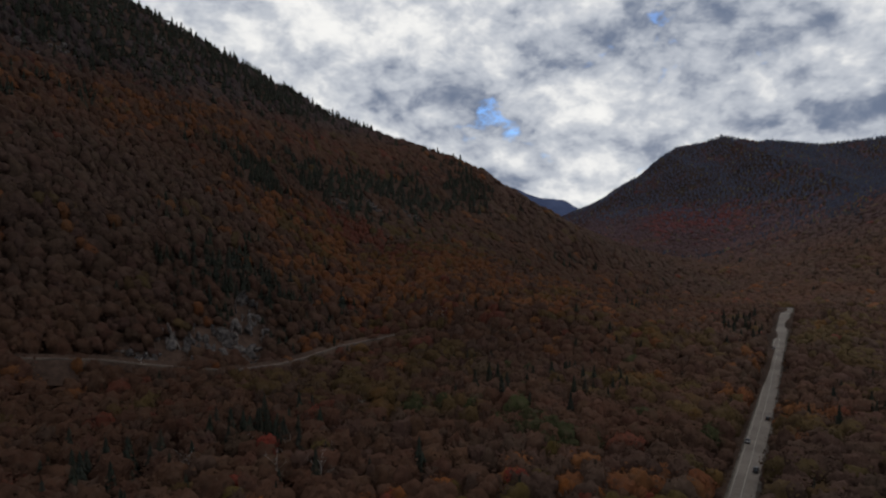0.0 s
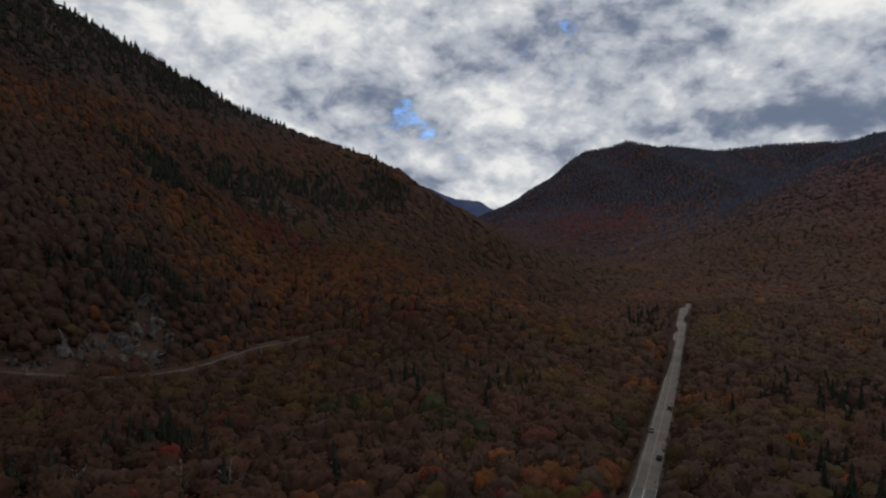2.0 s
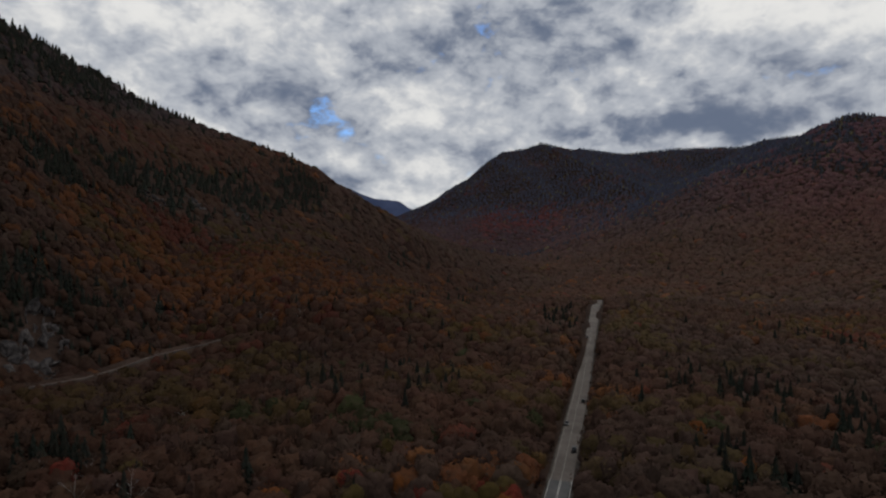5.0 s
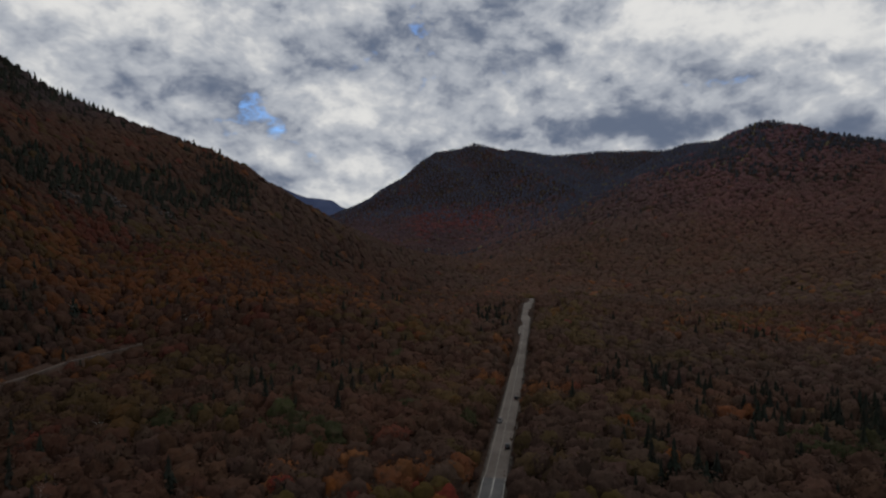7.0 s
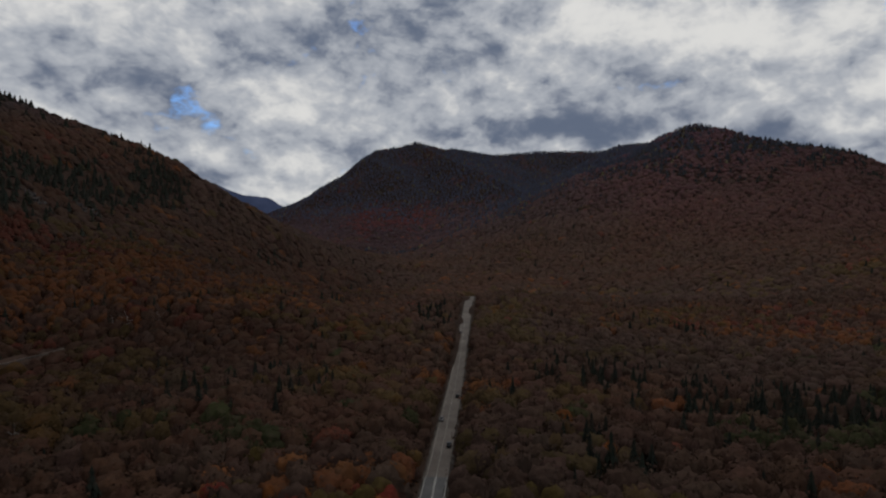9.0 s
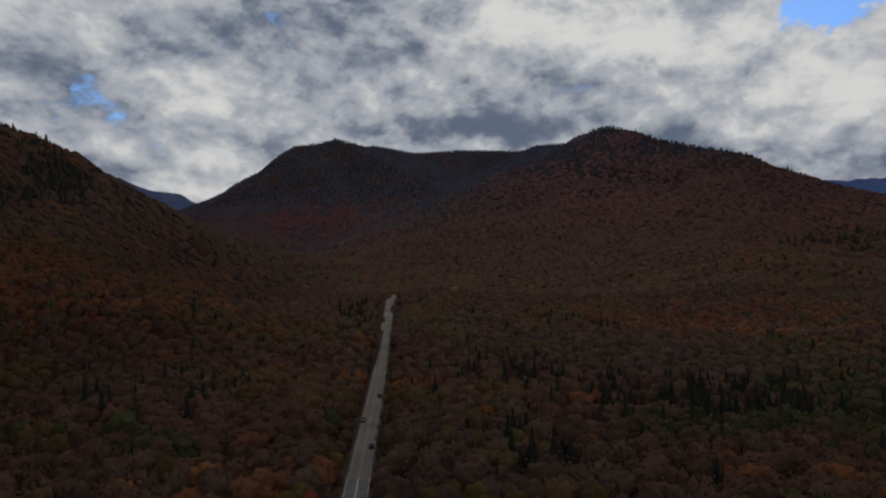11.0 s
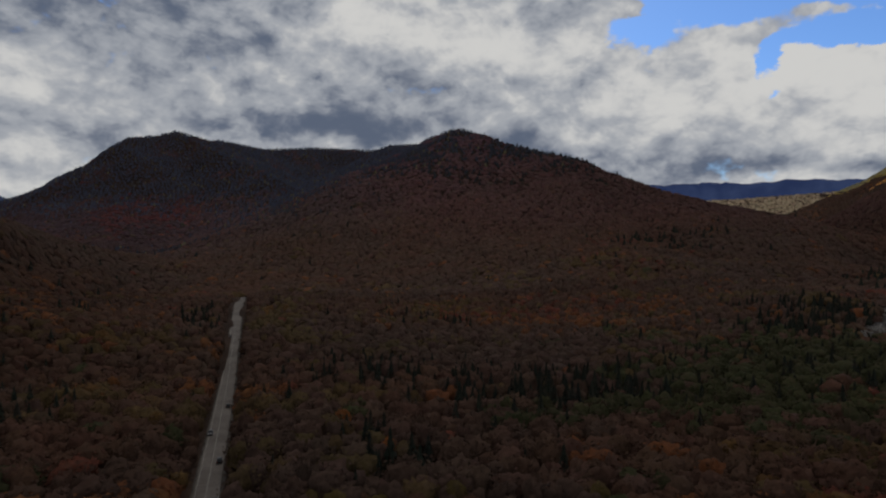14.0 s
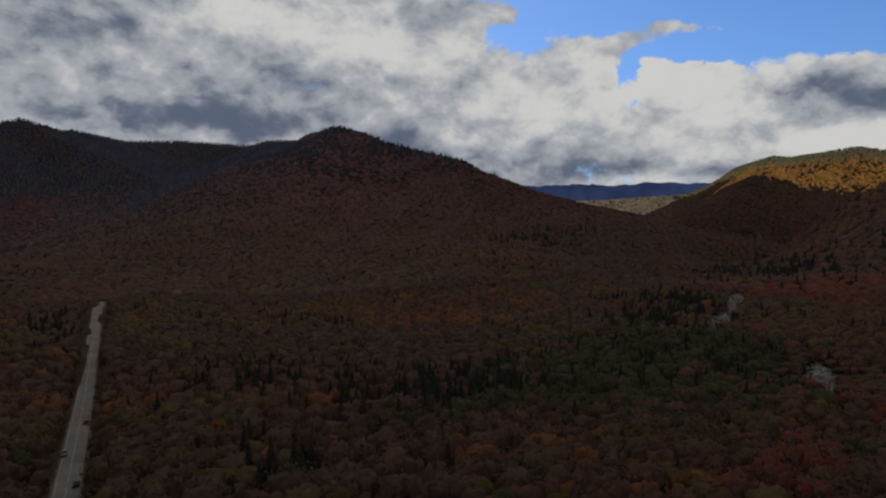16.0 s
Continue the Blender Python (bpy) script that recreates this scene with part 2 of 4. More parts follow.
# crests: (x, y, z) along the ridge line, and how far the flank reaches
WEST = [(-1000, -900, 430), (-930, -300, 450), (-880, 150, 440), (-862, 400, 415), (-854, 521, 402), (-844, 572, 385), (-821, 655, 356), (-786, 741, 317), (-733, 821, 272), (-663, 891, 238), (-585, 955, 207), (-536, 972, 184), (-483, 977, 148), (-422, 983, 113), (-359, 976, 73), (-296, 955, 9), (-245, 928, -30)]
NOTCH = [(-2900, 3700, 560), (-2233, 4136, 477), (-1892, 4302, 335), (-1701, 4382, 316), (-1528, 4445, 198), (-1432, 4477, 115)]
TWIN = [(-841, 2141, 71), (-765, 2222, 146), (-634, 2367, 274), (-539, 2441, 366), (-505, 2500, 398), (-446, 2562, 413), (-372, 2624, 443), (-245, 2689, 418), (-229, 2791, 436), (-56, 2999, 431), (197, 3194, 471), (473, 3165, 465), (612, 3039, 469), (1100, 3000, 430)]
TWIN_SPUR = [(-372, 2624, 443), (-260, 2444, 374), (-141, 2253, 308), (-42, 2087, 252), (46, 1907, 192), (106, 1764, 155)]
DOME = [(362, 2065, 342), (414, 1852, 321), (446, 1743, 335), (487, 1681, 346), (530, 1616, 325), (606, 1535, 284), (671, 1474, 261), (716, 1408, 242), (761, 1328, 201), (838, 1220, 152), (906, 1106, 118), (958, 993, 93), (976, 904, 67), (968, 791, 5)]
DOME_SPUR = [(446, 1743, 331), (302, 1619, 245), (204, 1594, 177), (128, 1562, 130), (52, 1516, 82), (-30, 1467, 51), (-132, 1421, 25)]
FAR_EAST = [(1700, 4500, 400), (2291, 4218, 414), (2677, 3984, 394), (2961, 3778, 403), (3162, 3611, 388), (3345, 3443, 404), (3699, 3059, 391), (4300, 2300, 380)]
LOW_EAST = [(1767, 2930, 200), (1959, 2716, 212), (2147, 2569, 214), (2317, 2417, 229), (2465, 2266, 242), (2697, 1860, 247)]
EAST = [(1843, 1974, 101), (1805, 1871, 112), (1806, 1728, 162), (1797, 1591, 216), (1828, 1477, 282), (1850, 1367, 306), (1837, 1299, 295),
        (1838, 1209, 299), (1891, 1125, 312), (1923, 1068, 297), (2000, 700, 280), (2000, -300, 260)]
SPUR = [(1301, 1244, 45), (1302, 1169, 112), (1299, 1097, 171), (1302, 1013, 196), (1341, 961, 182), (1373, 914, 145), (1403, 868, 99)]
KNOLL = [(912, 701, -3), (936, 669, 35), (958, 637, 80), (982, 599, 117), (1006, 558, 140), (1060, 430, 170), (1100, 0, 190), (1100, -900, 200)]
RIDGES = {"west": (WEST, 690), "twin": (TWIN, 1050), "twin_spur": (TWIN_SPUR, 520), "dome": (DOME, 900), "dome_spur": (DOME_SPUR, 480), "low_east": (LOW_EAST, 700),
          "east": (EAST, 700), "spur": (SPUR, 420), "knoll": (KNOLL, 380)}


def flank(x, y, crest, reach):
    """Height of a ridge's flanks over a plan, the distance from its crest, and how far up the flank a place lies (0 to 1)."""
    dist, tops = [], []
    for (ax, ay, az), (bx, by, bz) in zip(crest, crest[1:]):
        dx, dy = bx - ax, by - ay
        k = np.clip(((x - ax) * dx + (y - ay) * dy) / (dx * dx + dy * dy), 0, 1)
        dist.append(np.hypot(x - ax - k * dx, y - ay - k * dy))
        tops.append(az + k * (bz - az))
    near = np.minimum.reduce(dist)
    weight, top = 0.0, 0.0
    for d, z in zip(dist, tops):
        w = np.exp((near - d) / (8 + 0.22 * near))
        weight, top = weight + w, top + w * z
    u = near / reach
    form = np.where(u < 1, np.clip(1 - u, 0, 1) ** 1.2, 0.25 * (1 - u))
    return (top / weight + 32) * form - 32 - 60 * np.clip(u - 1, 0, 1), near, np.clip(form, 0, 1)


def soft_max(a, b, k):
    h = np.clip(0.5 + 0.5 * (a - b) / k, 0, 1)
    return b + (a - b) * h + k * h * (1 - h)


ROAD_X0, ROAD_LEAN = -16.0, -0.0335


def road_x(y):
    return ROAD_X0 + ROAD_LEAN * y


def land(x, y):
    x, y = np.asarray(x, float), np.asarray(y, float)
    z = valley(x, y)
    off = np.abs(x - road_x(y))
    calm = np.clip((off - 12) / 60, 0, 1)
    z = z + calm * 9 * (ripple(x, y, 130, 5) - 0.5)
    for crest, reach in RIDGES.values():
        h, near, up = flank(x, y, crest, reach)
        h = h + np.clip(near / 200, 0, 1) * np.clip(up * 2.5, 0, 1) * 46 * (ripple(x, y, 210, 11, 4) - 0.5)
        z = soft_max(h, z, 12)
    return z


def solid(name, verts, faces, mat, smooth=False, tint=None, parent=None):
    """One mesh object from arrays; faces all have the same number of corners."""
    verts, faces = np.asarray(verts, np.float32), np.asarray(faces, np.int32)
    me = bpy.data.meshes.new(name)
    me.vertices.add(len(verts))
    me.vertices.foreach_set("co", verts.ravel())
    n, k = faces.shape
    me.loops.add(n * k)
    me.loops.foreach_set("vertex_index", faces.ravel())
    me.polygons.add(n)
    me.polygons.foreach_set("loop_start", np.arange(0, n * k, k, dtype=np.int32))
    me.polygons.foreach_set("use_smooth", np.full(n, smooth))
    if tint is not None:
        layer = me.color_attributes.new("tint", "FLOAT_COLOR", "POINT")
        rgba = np.ones((len(verts), 4), np.float32)
        rgba[:, :3] = tint
        layer.data.foreach_set("color", rgba.ravel())
    me.update(calc_edges=True)
    me.materials.append(mat)
    ob = new(name, me)
    ob.parent = parent
    return ob


def build_ground():
    radii = np.concatenate([[2.0], np.geomspace(6, 300, 50), np.linspace(310, 1500, 150), np.geomspace(1512, 4960, 130)])
    turns = np.radians(np.concatenate([np.arange(-82, 82, 0.45), np.arange(82, 278, 2.8)]))
    rr, aa = np.meshgrid(radii, turns, indexing="ij")
    x, y = rr * np.sin(aa), rr * np.cos(aa)
    z = land(x, y)
    n, m = rr.shape
    idx = np.arange(n * m).reshape(n, m)
    nxt = np.roll(idx, -1, axis=1)
    quads = np.stack([idx[:-1], nxt[:-1], nxt[1:], idx[1:]], -1).reshape(-1, 4)[:, ::-1]
    ob = solid("ground", np.stack([x, y, z], -1).reshape(-1, 3), quads, LITTER, True)
    return tagged(ob, "brown leaf-littered valley floor and mountain flanks under the woods", "ground", kind="structure")


build_ground()


def ribbon(name, ys, left, right, lift, mat, parent=None):
    """A flat strip along the road between two offsets from its middle."""
    xs = road_x(ys)
    z = land(xs, ys) + lift
    v = np.concatenate([np.stack([xs + left, ys, z], -1), np.stack([xs + right, ys, z], -1)])
    n = len(ys)
    i = np.arange(n - 1)
    return solid(name, v, np.stack([i, i + n, i + n + 1, i + 1], -1), mat, True, parent=parent)


def build_road():
    road = new("road")
    tagged(road, "straight pale two-lane asphalt road through the autumn woods", "road", kind="structure")
    far, near = np.arange(198, 799, 6.0), np.arange(-400, 199, 6.0)
    near[-1] = 198
    ribbon("shoulder", np.arange(-400, 799, 6.0), -4.3, 4.9, 0.10, VERGE, road)
    ribbon("old_asphalt", far, -3.6, 3.7, 0.16, ASPHALT, road)
    ribbon("new_asphalt", near, -3.6, 3.7, 0.16, NEW_ASPHALT, road)
    for off in (-3.35, -0.15, 0.15, 3.45):
        ribbon("road_line", near, off - 0.06, off + 0.06, 0.166, PAINT, road)
    for off in (-3.0, 0.0):
        ribbon("worn_road_line", np.arange(198, 520, 6.0), off - 0.06, off + 0.06, 0.166, WORN_PAINT, road)
    return road


build_road()


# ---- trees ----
# the last tint is bright gold that carries painted sunlight
BARE, RUSSET, RED, ORANGE, OLIVE, GREEN, SPRUCE, SUN_GOLD = [np.array(c) for c in (
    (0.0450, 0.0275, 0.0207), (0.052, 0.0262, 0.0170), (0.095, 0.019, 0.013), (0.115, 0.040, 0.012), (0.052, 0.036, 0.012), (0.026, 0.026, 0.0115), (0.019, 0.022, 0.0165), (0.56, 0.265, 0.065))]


def gap_round(x, y, cx, cy, rx, ry):
    return np.exp(-(((x - cx) / rx) ** 2 + ((y - cy) / ry) ** 2))


def clump(x, y, size, seed, rng, loose=0.6):
    """A chance from 0 to 1 that neighbours within a clump share, with some of each tree's own."""
    grown = np.clip((ripple(x, y, size, seed, 2) - 0.22) / 0.56, 0, 1)
    return grown * (1 - loose) + rng.random(len(x)) * loose


def stand(x, y, rng):
    """Kind (0 leafy, 1 bare, 2 spruce) and tint of the tree at each place."""
    n = len(x)
    a, b = ripple(x, y, 150, 21), ripple(x, y, 45, 33)
    z = land(x, y)
    r = np.hypot(x, y)
    crest_w = flank(x, y, WEST, 690)[1]
    crest_d = flank(x, y, DOME, 900)[1]
    crest_e = flank(x, y, EAST, 700)[1]
    west = (x < -200) & (crest_w < 900) & (y < 1100)
    twin = np.clip((y - 1750) / 250, 0, 1) * (x < 650)
    dome = np.clip((y - 820) / 250, 0, 1) * np.clip((x - 80) / 250, 0, 1) * (1 - twin) * (x < 1250)
    # conifers: thin on the floor, dense on the crests, ledges and ravines
    spruce = 0.03 + 0.32 * np.clip((b - 0.54) * 4, 0, 1) * np.clip((a - 0.44) * 4, 0, 1) * (1 - dome)
    spruce = spruce + np.where(west & (crest_w < 330), np.clip((z - 215) / 90, 0, 0.66), 0)
    spruce = spruce + 0.85 * np.where((y > 420) & (y < 930), gap_round(x, y * 0, -512, 0, 48, 1), 0) * (b > 0.36) + 0.65 * gap_round(x, y, -350, 285, 54, 54) + 0.8 * gap_round(x, y, -177, 153, 11, 11)
    spruce = spruce + np.clip((z - 150) / 110, 0, 1) * np.clip((420 - crest_d) / 160, 0, 1) * (x > 200) * (0.25 + 0.5 * (b > 0.45)) + twin * np.clip((z - 70) / 130, 0.05, 0.9) * (0.55 + 0.45 * (b > 0.4))
    spruce = spruce + 0.35 * gap_round(x, y, 95, 250, 50, 40) + 0.5 * gap_round(x, y, 143, 282, 26, 36) + 0.6 * gap_round(x, y, 30, 205, 16, 24) + 0.5 * gap_round(x, y, -62, 520, 16, 90) + 0.35 * gap_round(x, y, 60, 330, 80, 50)
    spruce = spruce + 0.6 * gap_round(x, y, 455, 432, 50, 44) + 0.5 * gap_round(x, y, 395, 400, 60, 40) + 0.6 * gap_round(x, y, 760, 560, 80, 100) + 0.25 * gap_round(x, y, 250, 290, 110, 110) + 0.4 * gap_round(x, y, 640, 920, 120, 60) + 0.4 * gap_round(x, y, -290, 1500, 150, 60)
    spruce = spruce + 0.6 * gap_round(x, y, 60, 1750, 170, 260) + 0.3 * gap_round(x, y, -110, 290, 40, 60)
    green = 0.02 + 0.85 * gap_round(x, y, 250, 255, 105, 85) + 0.7 * gap_round(x, y, 340, 340, 70, 70) + 0.7 * gap_round(x, y, -85, 207, 15, 13) + 0.35 * gap_round(x, y, 120, 215, 70, 50) + 0.25 * gap_round(x, y, -120, 240, 60, 50)
    red = 0.05 + 0.2 * np.clip((a - 0.56) * 5, 0, 1) + 0.95 * gap_round(x, y, 650, 445, 120, 70) + 0.6 * gap_round(x, y, -425, 530, 60, 60) + 0.95 * gap_round(x, y, -400, 1930, 90, 170) + 0.6 * gap_round(x, y, -270, 1950, 60, 130)
    red = red + 0.8 * gap_round(x, y, 150, 128, 30, 12) + 0.5 * gap_round(x, y, 250, 560, 90, 60)
    warm = 0.12 + 0.5 * gap_round(x, y, -390, 480, 100, 140) + 0.5 * gap_round(x, y, -250, 500, 120, 160) + 0.4 * gap_round(x, y, -60, 175, 60, 30) + 0.45 * gap_round(x, y, -610, 400, 60, 200) + 0.4 * gap_round(x, y, 260, 520, 140, 90)
    olive = 0.13 + 0.5 * np.clip((ripple(x, y, 70, 71) - 0.5) * 5, 0, 1) * np.clip((x + 330) / 120, 0, 1) * (r < 900) + 0.5 * gap_round(x, y, -400, 560, 60, 160)
    # the eastern ridge and the low hills beyond it: sunlight painted into gold and tan tints, paler conifer rim too
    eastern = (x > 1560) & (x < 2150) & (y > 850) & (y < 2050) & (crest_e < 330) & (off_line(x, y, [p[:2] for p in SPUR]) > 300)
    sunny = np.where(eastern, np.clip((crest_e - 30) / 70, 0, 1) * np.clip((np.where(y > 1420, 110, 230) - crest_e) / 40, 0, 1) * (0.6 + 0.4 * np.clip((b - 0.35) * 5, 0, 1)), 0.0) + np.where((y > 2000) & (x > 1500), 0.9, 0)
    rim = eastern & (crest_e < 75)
    base = np.clip((a - 0.5) * 3 + 0.55, 0, 1)[:, None]
    tint = RUSSET * base + BARE * (1 - base)
    tint = np.where((clump(x, y, 40, 51, rng) < warm)[:, None], ORANGE * 0.6 + tint * 0.4, tint)
    tint = np.where((clump(x, y, 34, 52, rng) < olive)[:, None], OLIVE * 0.6 + tint * 0.4, tint)
    red = red * np.where((r < 340) & (x < 40), 0.45, 1.0)
    tint = np.where((clump(x, y, 30, 53, rng) < red)[:, None], RED * 0.45 + RUSSET * 0.55, tint)
    leafy = clump(x, y, 30, 54, rng) < green
    tint = np.where(leafy[:, None], GREEN, tint)
    kind = np.where((clump(x, y, 60, 55, rng, 0.6) < 0.33) & ~leafy, 1, 0)
    tint = np.where((kind == 1)[:, None], BARE * 0.75 + tint * 0.25, tint)
    # maroon flanks under the dome, russet lower down
    maroon = np.array((0.070, 0.032, 0.030)) * np.clip((z - 30) / 80, 0, 1)[:, None] + RUSSET * (1 - np.clip((z - 30) / 80, 0, 1)[:, None])
    tint = tint * (1 - 0.6 * dome[:, None]) + maroon * 0.6 * dome[:, None]
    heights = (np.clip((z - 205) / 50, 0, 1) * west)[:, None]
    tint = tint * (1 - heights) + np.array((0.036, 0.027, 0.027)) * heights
    # darker tints in the west and within 300 m of the viewpoint
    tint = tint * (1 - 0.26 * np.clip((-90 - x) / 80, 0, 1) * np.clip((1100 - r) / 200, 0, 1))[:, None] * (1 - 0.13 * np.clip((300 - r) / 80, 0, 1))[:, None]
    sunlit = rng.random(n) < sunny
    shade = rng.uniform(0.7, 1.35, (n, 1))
    sun_tint = shade * np.where((y > 2000)[:, None], np.array((0.40, 0.30, 0.19)), np.where((y > 1420)[:, None], np.array((0.38, 0.28, 0.075)), SUN_GOLD))
    tint = np.where(sunlit[:, None], sun_tint, tint)
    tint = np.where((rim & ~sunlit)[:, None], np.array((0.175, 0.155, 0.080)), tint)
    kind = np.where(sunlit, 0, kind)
    conifer = (clump(x, y, 26, 56, rng, 0.75) < spruce) & ~sunlit & ~rim
    kind = np.where(conifer, 2, kind)
    tint = np.where(conifer[:, None], SPRUCE, tint)
    # blue-purple distance haze put into the crown and conifer tints of the far mountains
    haze_far = np.clip((y - 1250) / 500, 0, 1)[:, None] * (x < 1300)[:, None]
    tint = np.where(sunlit[:, None], tint, tint * (1 + haze_far * np.where(conifer[:, None], np.array((2.0, 1.9, 4.7)), np.array((0.25, 0.3, 1.0)))))
    # a few pale golden tamaracks among the conifers of the far spurs
    speck = (rng.random(n) < 0.05) & (y > 1350) & (x < 700) & conifer
    tint = np.where(speck[:, None], np.array((0.12, 0.10, 0.055)), tint)
    # lighter tints on the valley floor and the far slopes, lighter again in the far east
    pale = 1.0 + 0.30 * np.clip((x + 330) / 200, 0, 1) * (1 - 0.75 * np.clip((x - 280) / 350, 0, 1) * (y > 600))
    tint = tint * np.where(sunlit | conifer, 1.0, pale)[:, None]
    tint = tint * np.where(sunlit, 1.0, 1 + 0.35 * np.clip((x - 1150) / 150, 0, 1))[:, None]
    tint = tint * (0.85 + 0.3 * rng.random((n, 1))) * (0.95 + 0.10 * rng.random((n, 3)))
    return kind, tint


def ball(cuts):
    bm = bmesh.new()
    bmesh.ops.create_icosphere(bm, subdivisions=cuts, radius=1.0)
    bm.verts.ensure_lookup_table()
    made = np.array([v.co[:] for v in bm.verts]), np.array([[v.index for v in f.verts] for f in bm.faces])
    bm.free()
    return made


BALLS = {k: ball(k) for k in (1, 2, 3, 4)}


def crown_form(rng, cuts, lobes, ragged, tall=1.0, low=-0.62):
    """A broad crown: several rounded boughs grown into one uneven head, 1 wide and 1 high, open below."""
    v, f = BALLS[cuts]
    reach = np.zeros(len(v))
    for k in range(lobes):
        if k:
            a = 2.4 * k + rng.uniform(-0.5, 0.5)
            c = np.array((math.cos(a) * 0.24, math.sin(a) * 0.24, rng.uniform(-0.12, 0.22)))
            size = rng.uniform(0.28, 0.36)
        else:
            c, size = np.array((rng.uniform(-0.05, 0.05), rng.uniform(-0.05, 0.05), 0.12)), 0.33
        along = v @ c
        inside = along ** 2 - c @ c + size ** 2
        reach = np.maximum(reach, np.where(inside > 0, along + np.sqrt(np.maximum(inside, 0)), 0))
    p = v * (reach * (1 + rng.normal(0, ragged, len(v))))[:, None]
    p[:, 2] = np.maximum(p[:, 2] * tall, -0.26)
    foot, high = p[:, 2].min(), p[:, 2].max()
    wide = np.hypot(p[:, 0], p[:, 1]).max()
    p = p / np.array((2 * wide, 2 * wide, high - foot)) - np.array((0, 0, foot / (high - foot)))
    f = f[(v[f][:, :, 2] > low).any(axis=1)]
    return p, f


def tris(q):
    """Quads split into triangles."""
    return np.concatenate([q[:, (0, 1, 2)], q[:, (0, 2, 3)]])


def sprays(rng, n, size, loose=0.5):
    """Leaf sprays that lie loosely on the body of a crown and break its outline."""
    d = rng.normal(size=(n, 3))
    d[:, 2] = np.abs(d[:, 2]) * 1.1 - 0.35
    d /= np.linalg.norm(d, axis=1)[:, None]
    p = d * 0.5 * rng.uniform(0.72, 1.28, n)[:, None] + np.array((0, 0, 0.46))
    normal = d + rng.normal(size=(n, 3)) * loose
    normal /= np.linalg.norm(normal, axis=1)[:, None]
    t = np.cross(normal, rng.normal(size=(n, 3)))
    t /= np.linalg.norm(t, axis=1)[:, None]
    w = np.cross(normal, t)
    s = size * rng.uniform(0.6, 1.3, n)[:, None]
    return np.stack([p - t * s, p + t * s * 0.6 - w * s * 0.9, p + t * s * 0.7 + w * s], 1).reshape(-1, 3), np.arange(3 * n).reshape(-1, 3)


def joined(a, b):
    return np.concatenate([a[0], b[0]]), np.concatenate([a[1], b[1] + len(a[0])])


def bare_cards(rng, n, size):
    """A leafless crown: thin twig sprays that rise and spread from the forks."""
    a = rng.uniform(0, 2 * math.pi, n)
    rise = rng.uniform(0.15, 0.95, n)
    spread = rng.uniform(0.15, 0.5, n) * np.sqrt(1 - (rise - 0.45) ** 2 * 2.4)
    p = np.stack([np.cos(a) * spread, np.sin(a) * spread, rise], -1)
    out = np.stack([np.cos(a) * 0.9, np.sin(a) * 0.9, rng.uniform(0.2, 1.3, n)], -1)
    out /= np.linalg.norm(out, axis=1)[:, None]
    side = np.cross(out, rng.normal(size=(n, 3)))
    side /= np.linalg.norm(side, axis=1)[:, None]
    s = size * rng.uniform(0.7, 1.4, n)[:, None]
    return np.stack([p - out * s * 0.6 - side * s * 0.5, p + out * s * 1.2, p - out * s * 0.4 + side * s * 0.5], 1).reshape(-1, 3), np.arange(3 * n).reshape(-1, 3)


def spruce_cards(rng, tiers, per, jag=0.15):
    """A spruce: tiers of drooping boughs on a narrow cone, 1 wide and 1 high."""
    quads = []
    for k in range(tiers):
        f = k / tiers
        r = 0.5 * (1 - f) ** 0.9 + 0.03
        z = 0.06 + 0.9 * f
        turn = rng.uniform(0, 6.28)
        for j in range(per):
            a = turn + 2 * math.pi * j / per + rng.uniform(-0.2, 0.2)
            rr = r * rng.uniform(1 - jag * 2, 1 + jag)
            half = math.pi / per * 0.95
            drop = 0.35 * rr + 0.01
            top = (0.0, 0.0, z + 1.25 / tiers * 0.9)
            quads.append((top, (math.cos(a - half) * rr * 0.7, math.sin(a - half) * rr * 0.7, z - drop * 0.2),
                          (math.cos(a) * rr, math.sin(a) * rr, z - drop), (math.cos(a + half) * rr * 0.7, math.sin(a + half) * rr * 0.7, z - drop * 0.2)))
    v = np.array(quads).reshape(-1, 3)
    return v, tris(np.arange(len(v)).reshape(-1, 4))


def scatter(r0, r1, gap, rng, sector=(-78, 74)):
    """Jittered places between two distances, off the road, the rail ledge and the river bed."""
    g = np.arange(-r1 * 1.12, r1 * 1.12 + gap, gap)
    x, y = [v.ravel() for v in np.meshgrid(g, g)]
    x, y = x + rng.uniform(-0.48, 0.48, len(x)) * gap, y + rng.uniform(-0.48, 0.48, len(x)) * gap
    r, a = np.hypot(x, y), np.degrees(np.arctan2(x, y))
    uneven = r * (1 + 0.22 * (ripple(x, y, 120, 91) - 0.5) * np.clip((r - 175) / 80, 0, 1))
    ok = (uneven >= r0) & (uneven < r1) & (a > sector[0]) & (a < sector[1])
    x, y = x[ok], y[ok]
    keep = free_of_openings(x, y)
    return x[keep], y[keep]


RIVER = [(1040, 830), (800, 640), (656, 528), (550, 456), (482, 402), (437, 378), (407, 364), (397, 335), (392, 300), (376, 264), (351, 241), (320, 218), (290, 197), (263, 179), (236, 140), (215, 60), (200, -200)]
TRACK = [(-300, 126), (-290, 160), (-275, 186), (-259, 210), (-256, 239), (-259, 265), (-263, 294), (-262, 322), (-250, 345)]
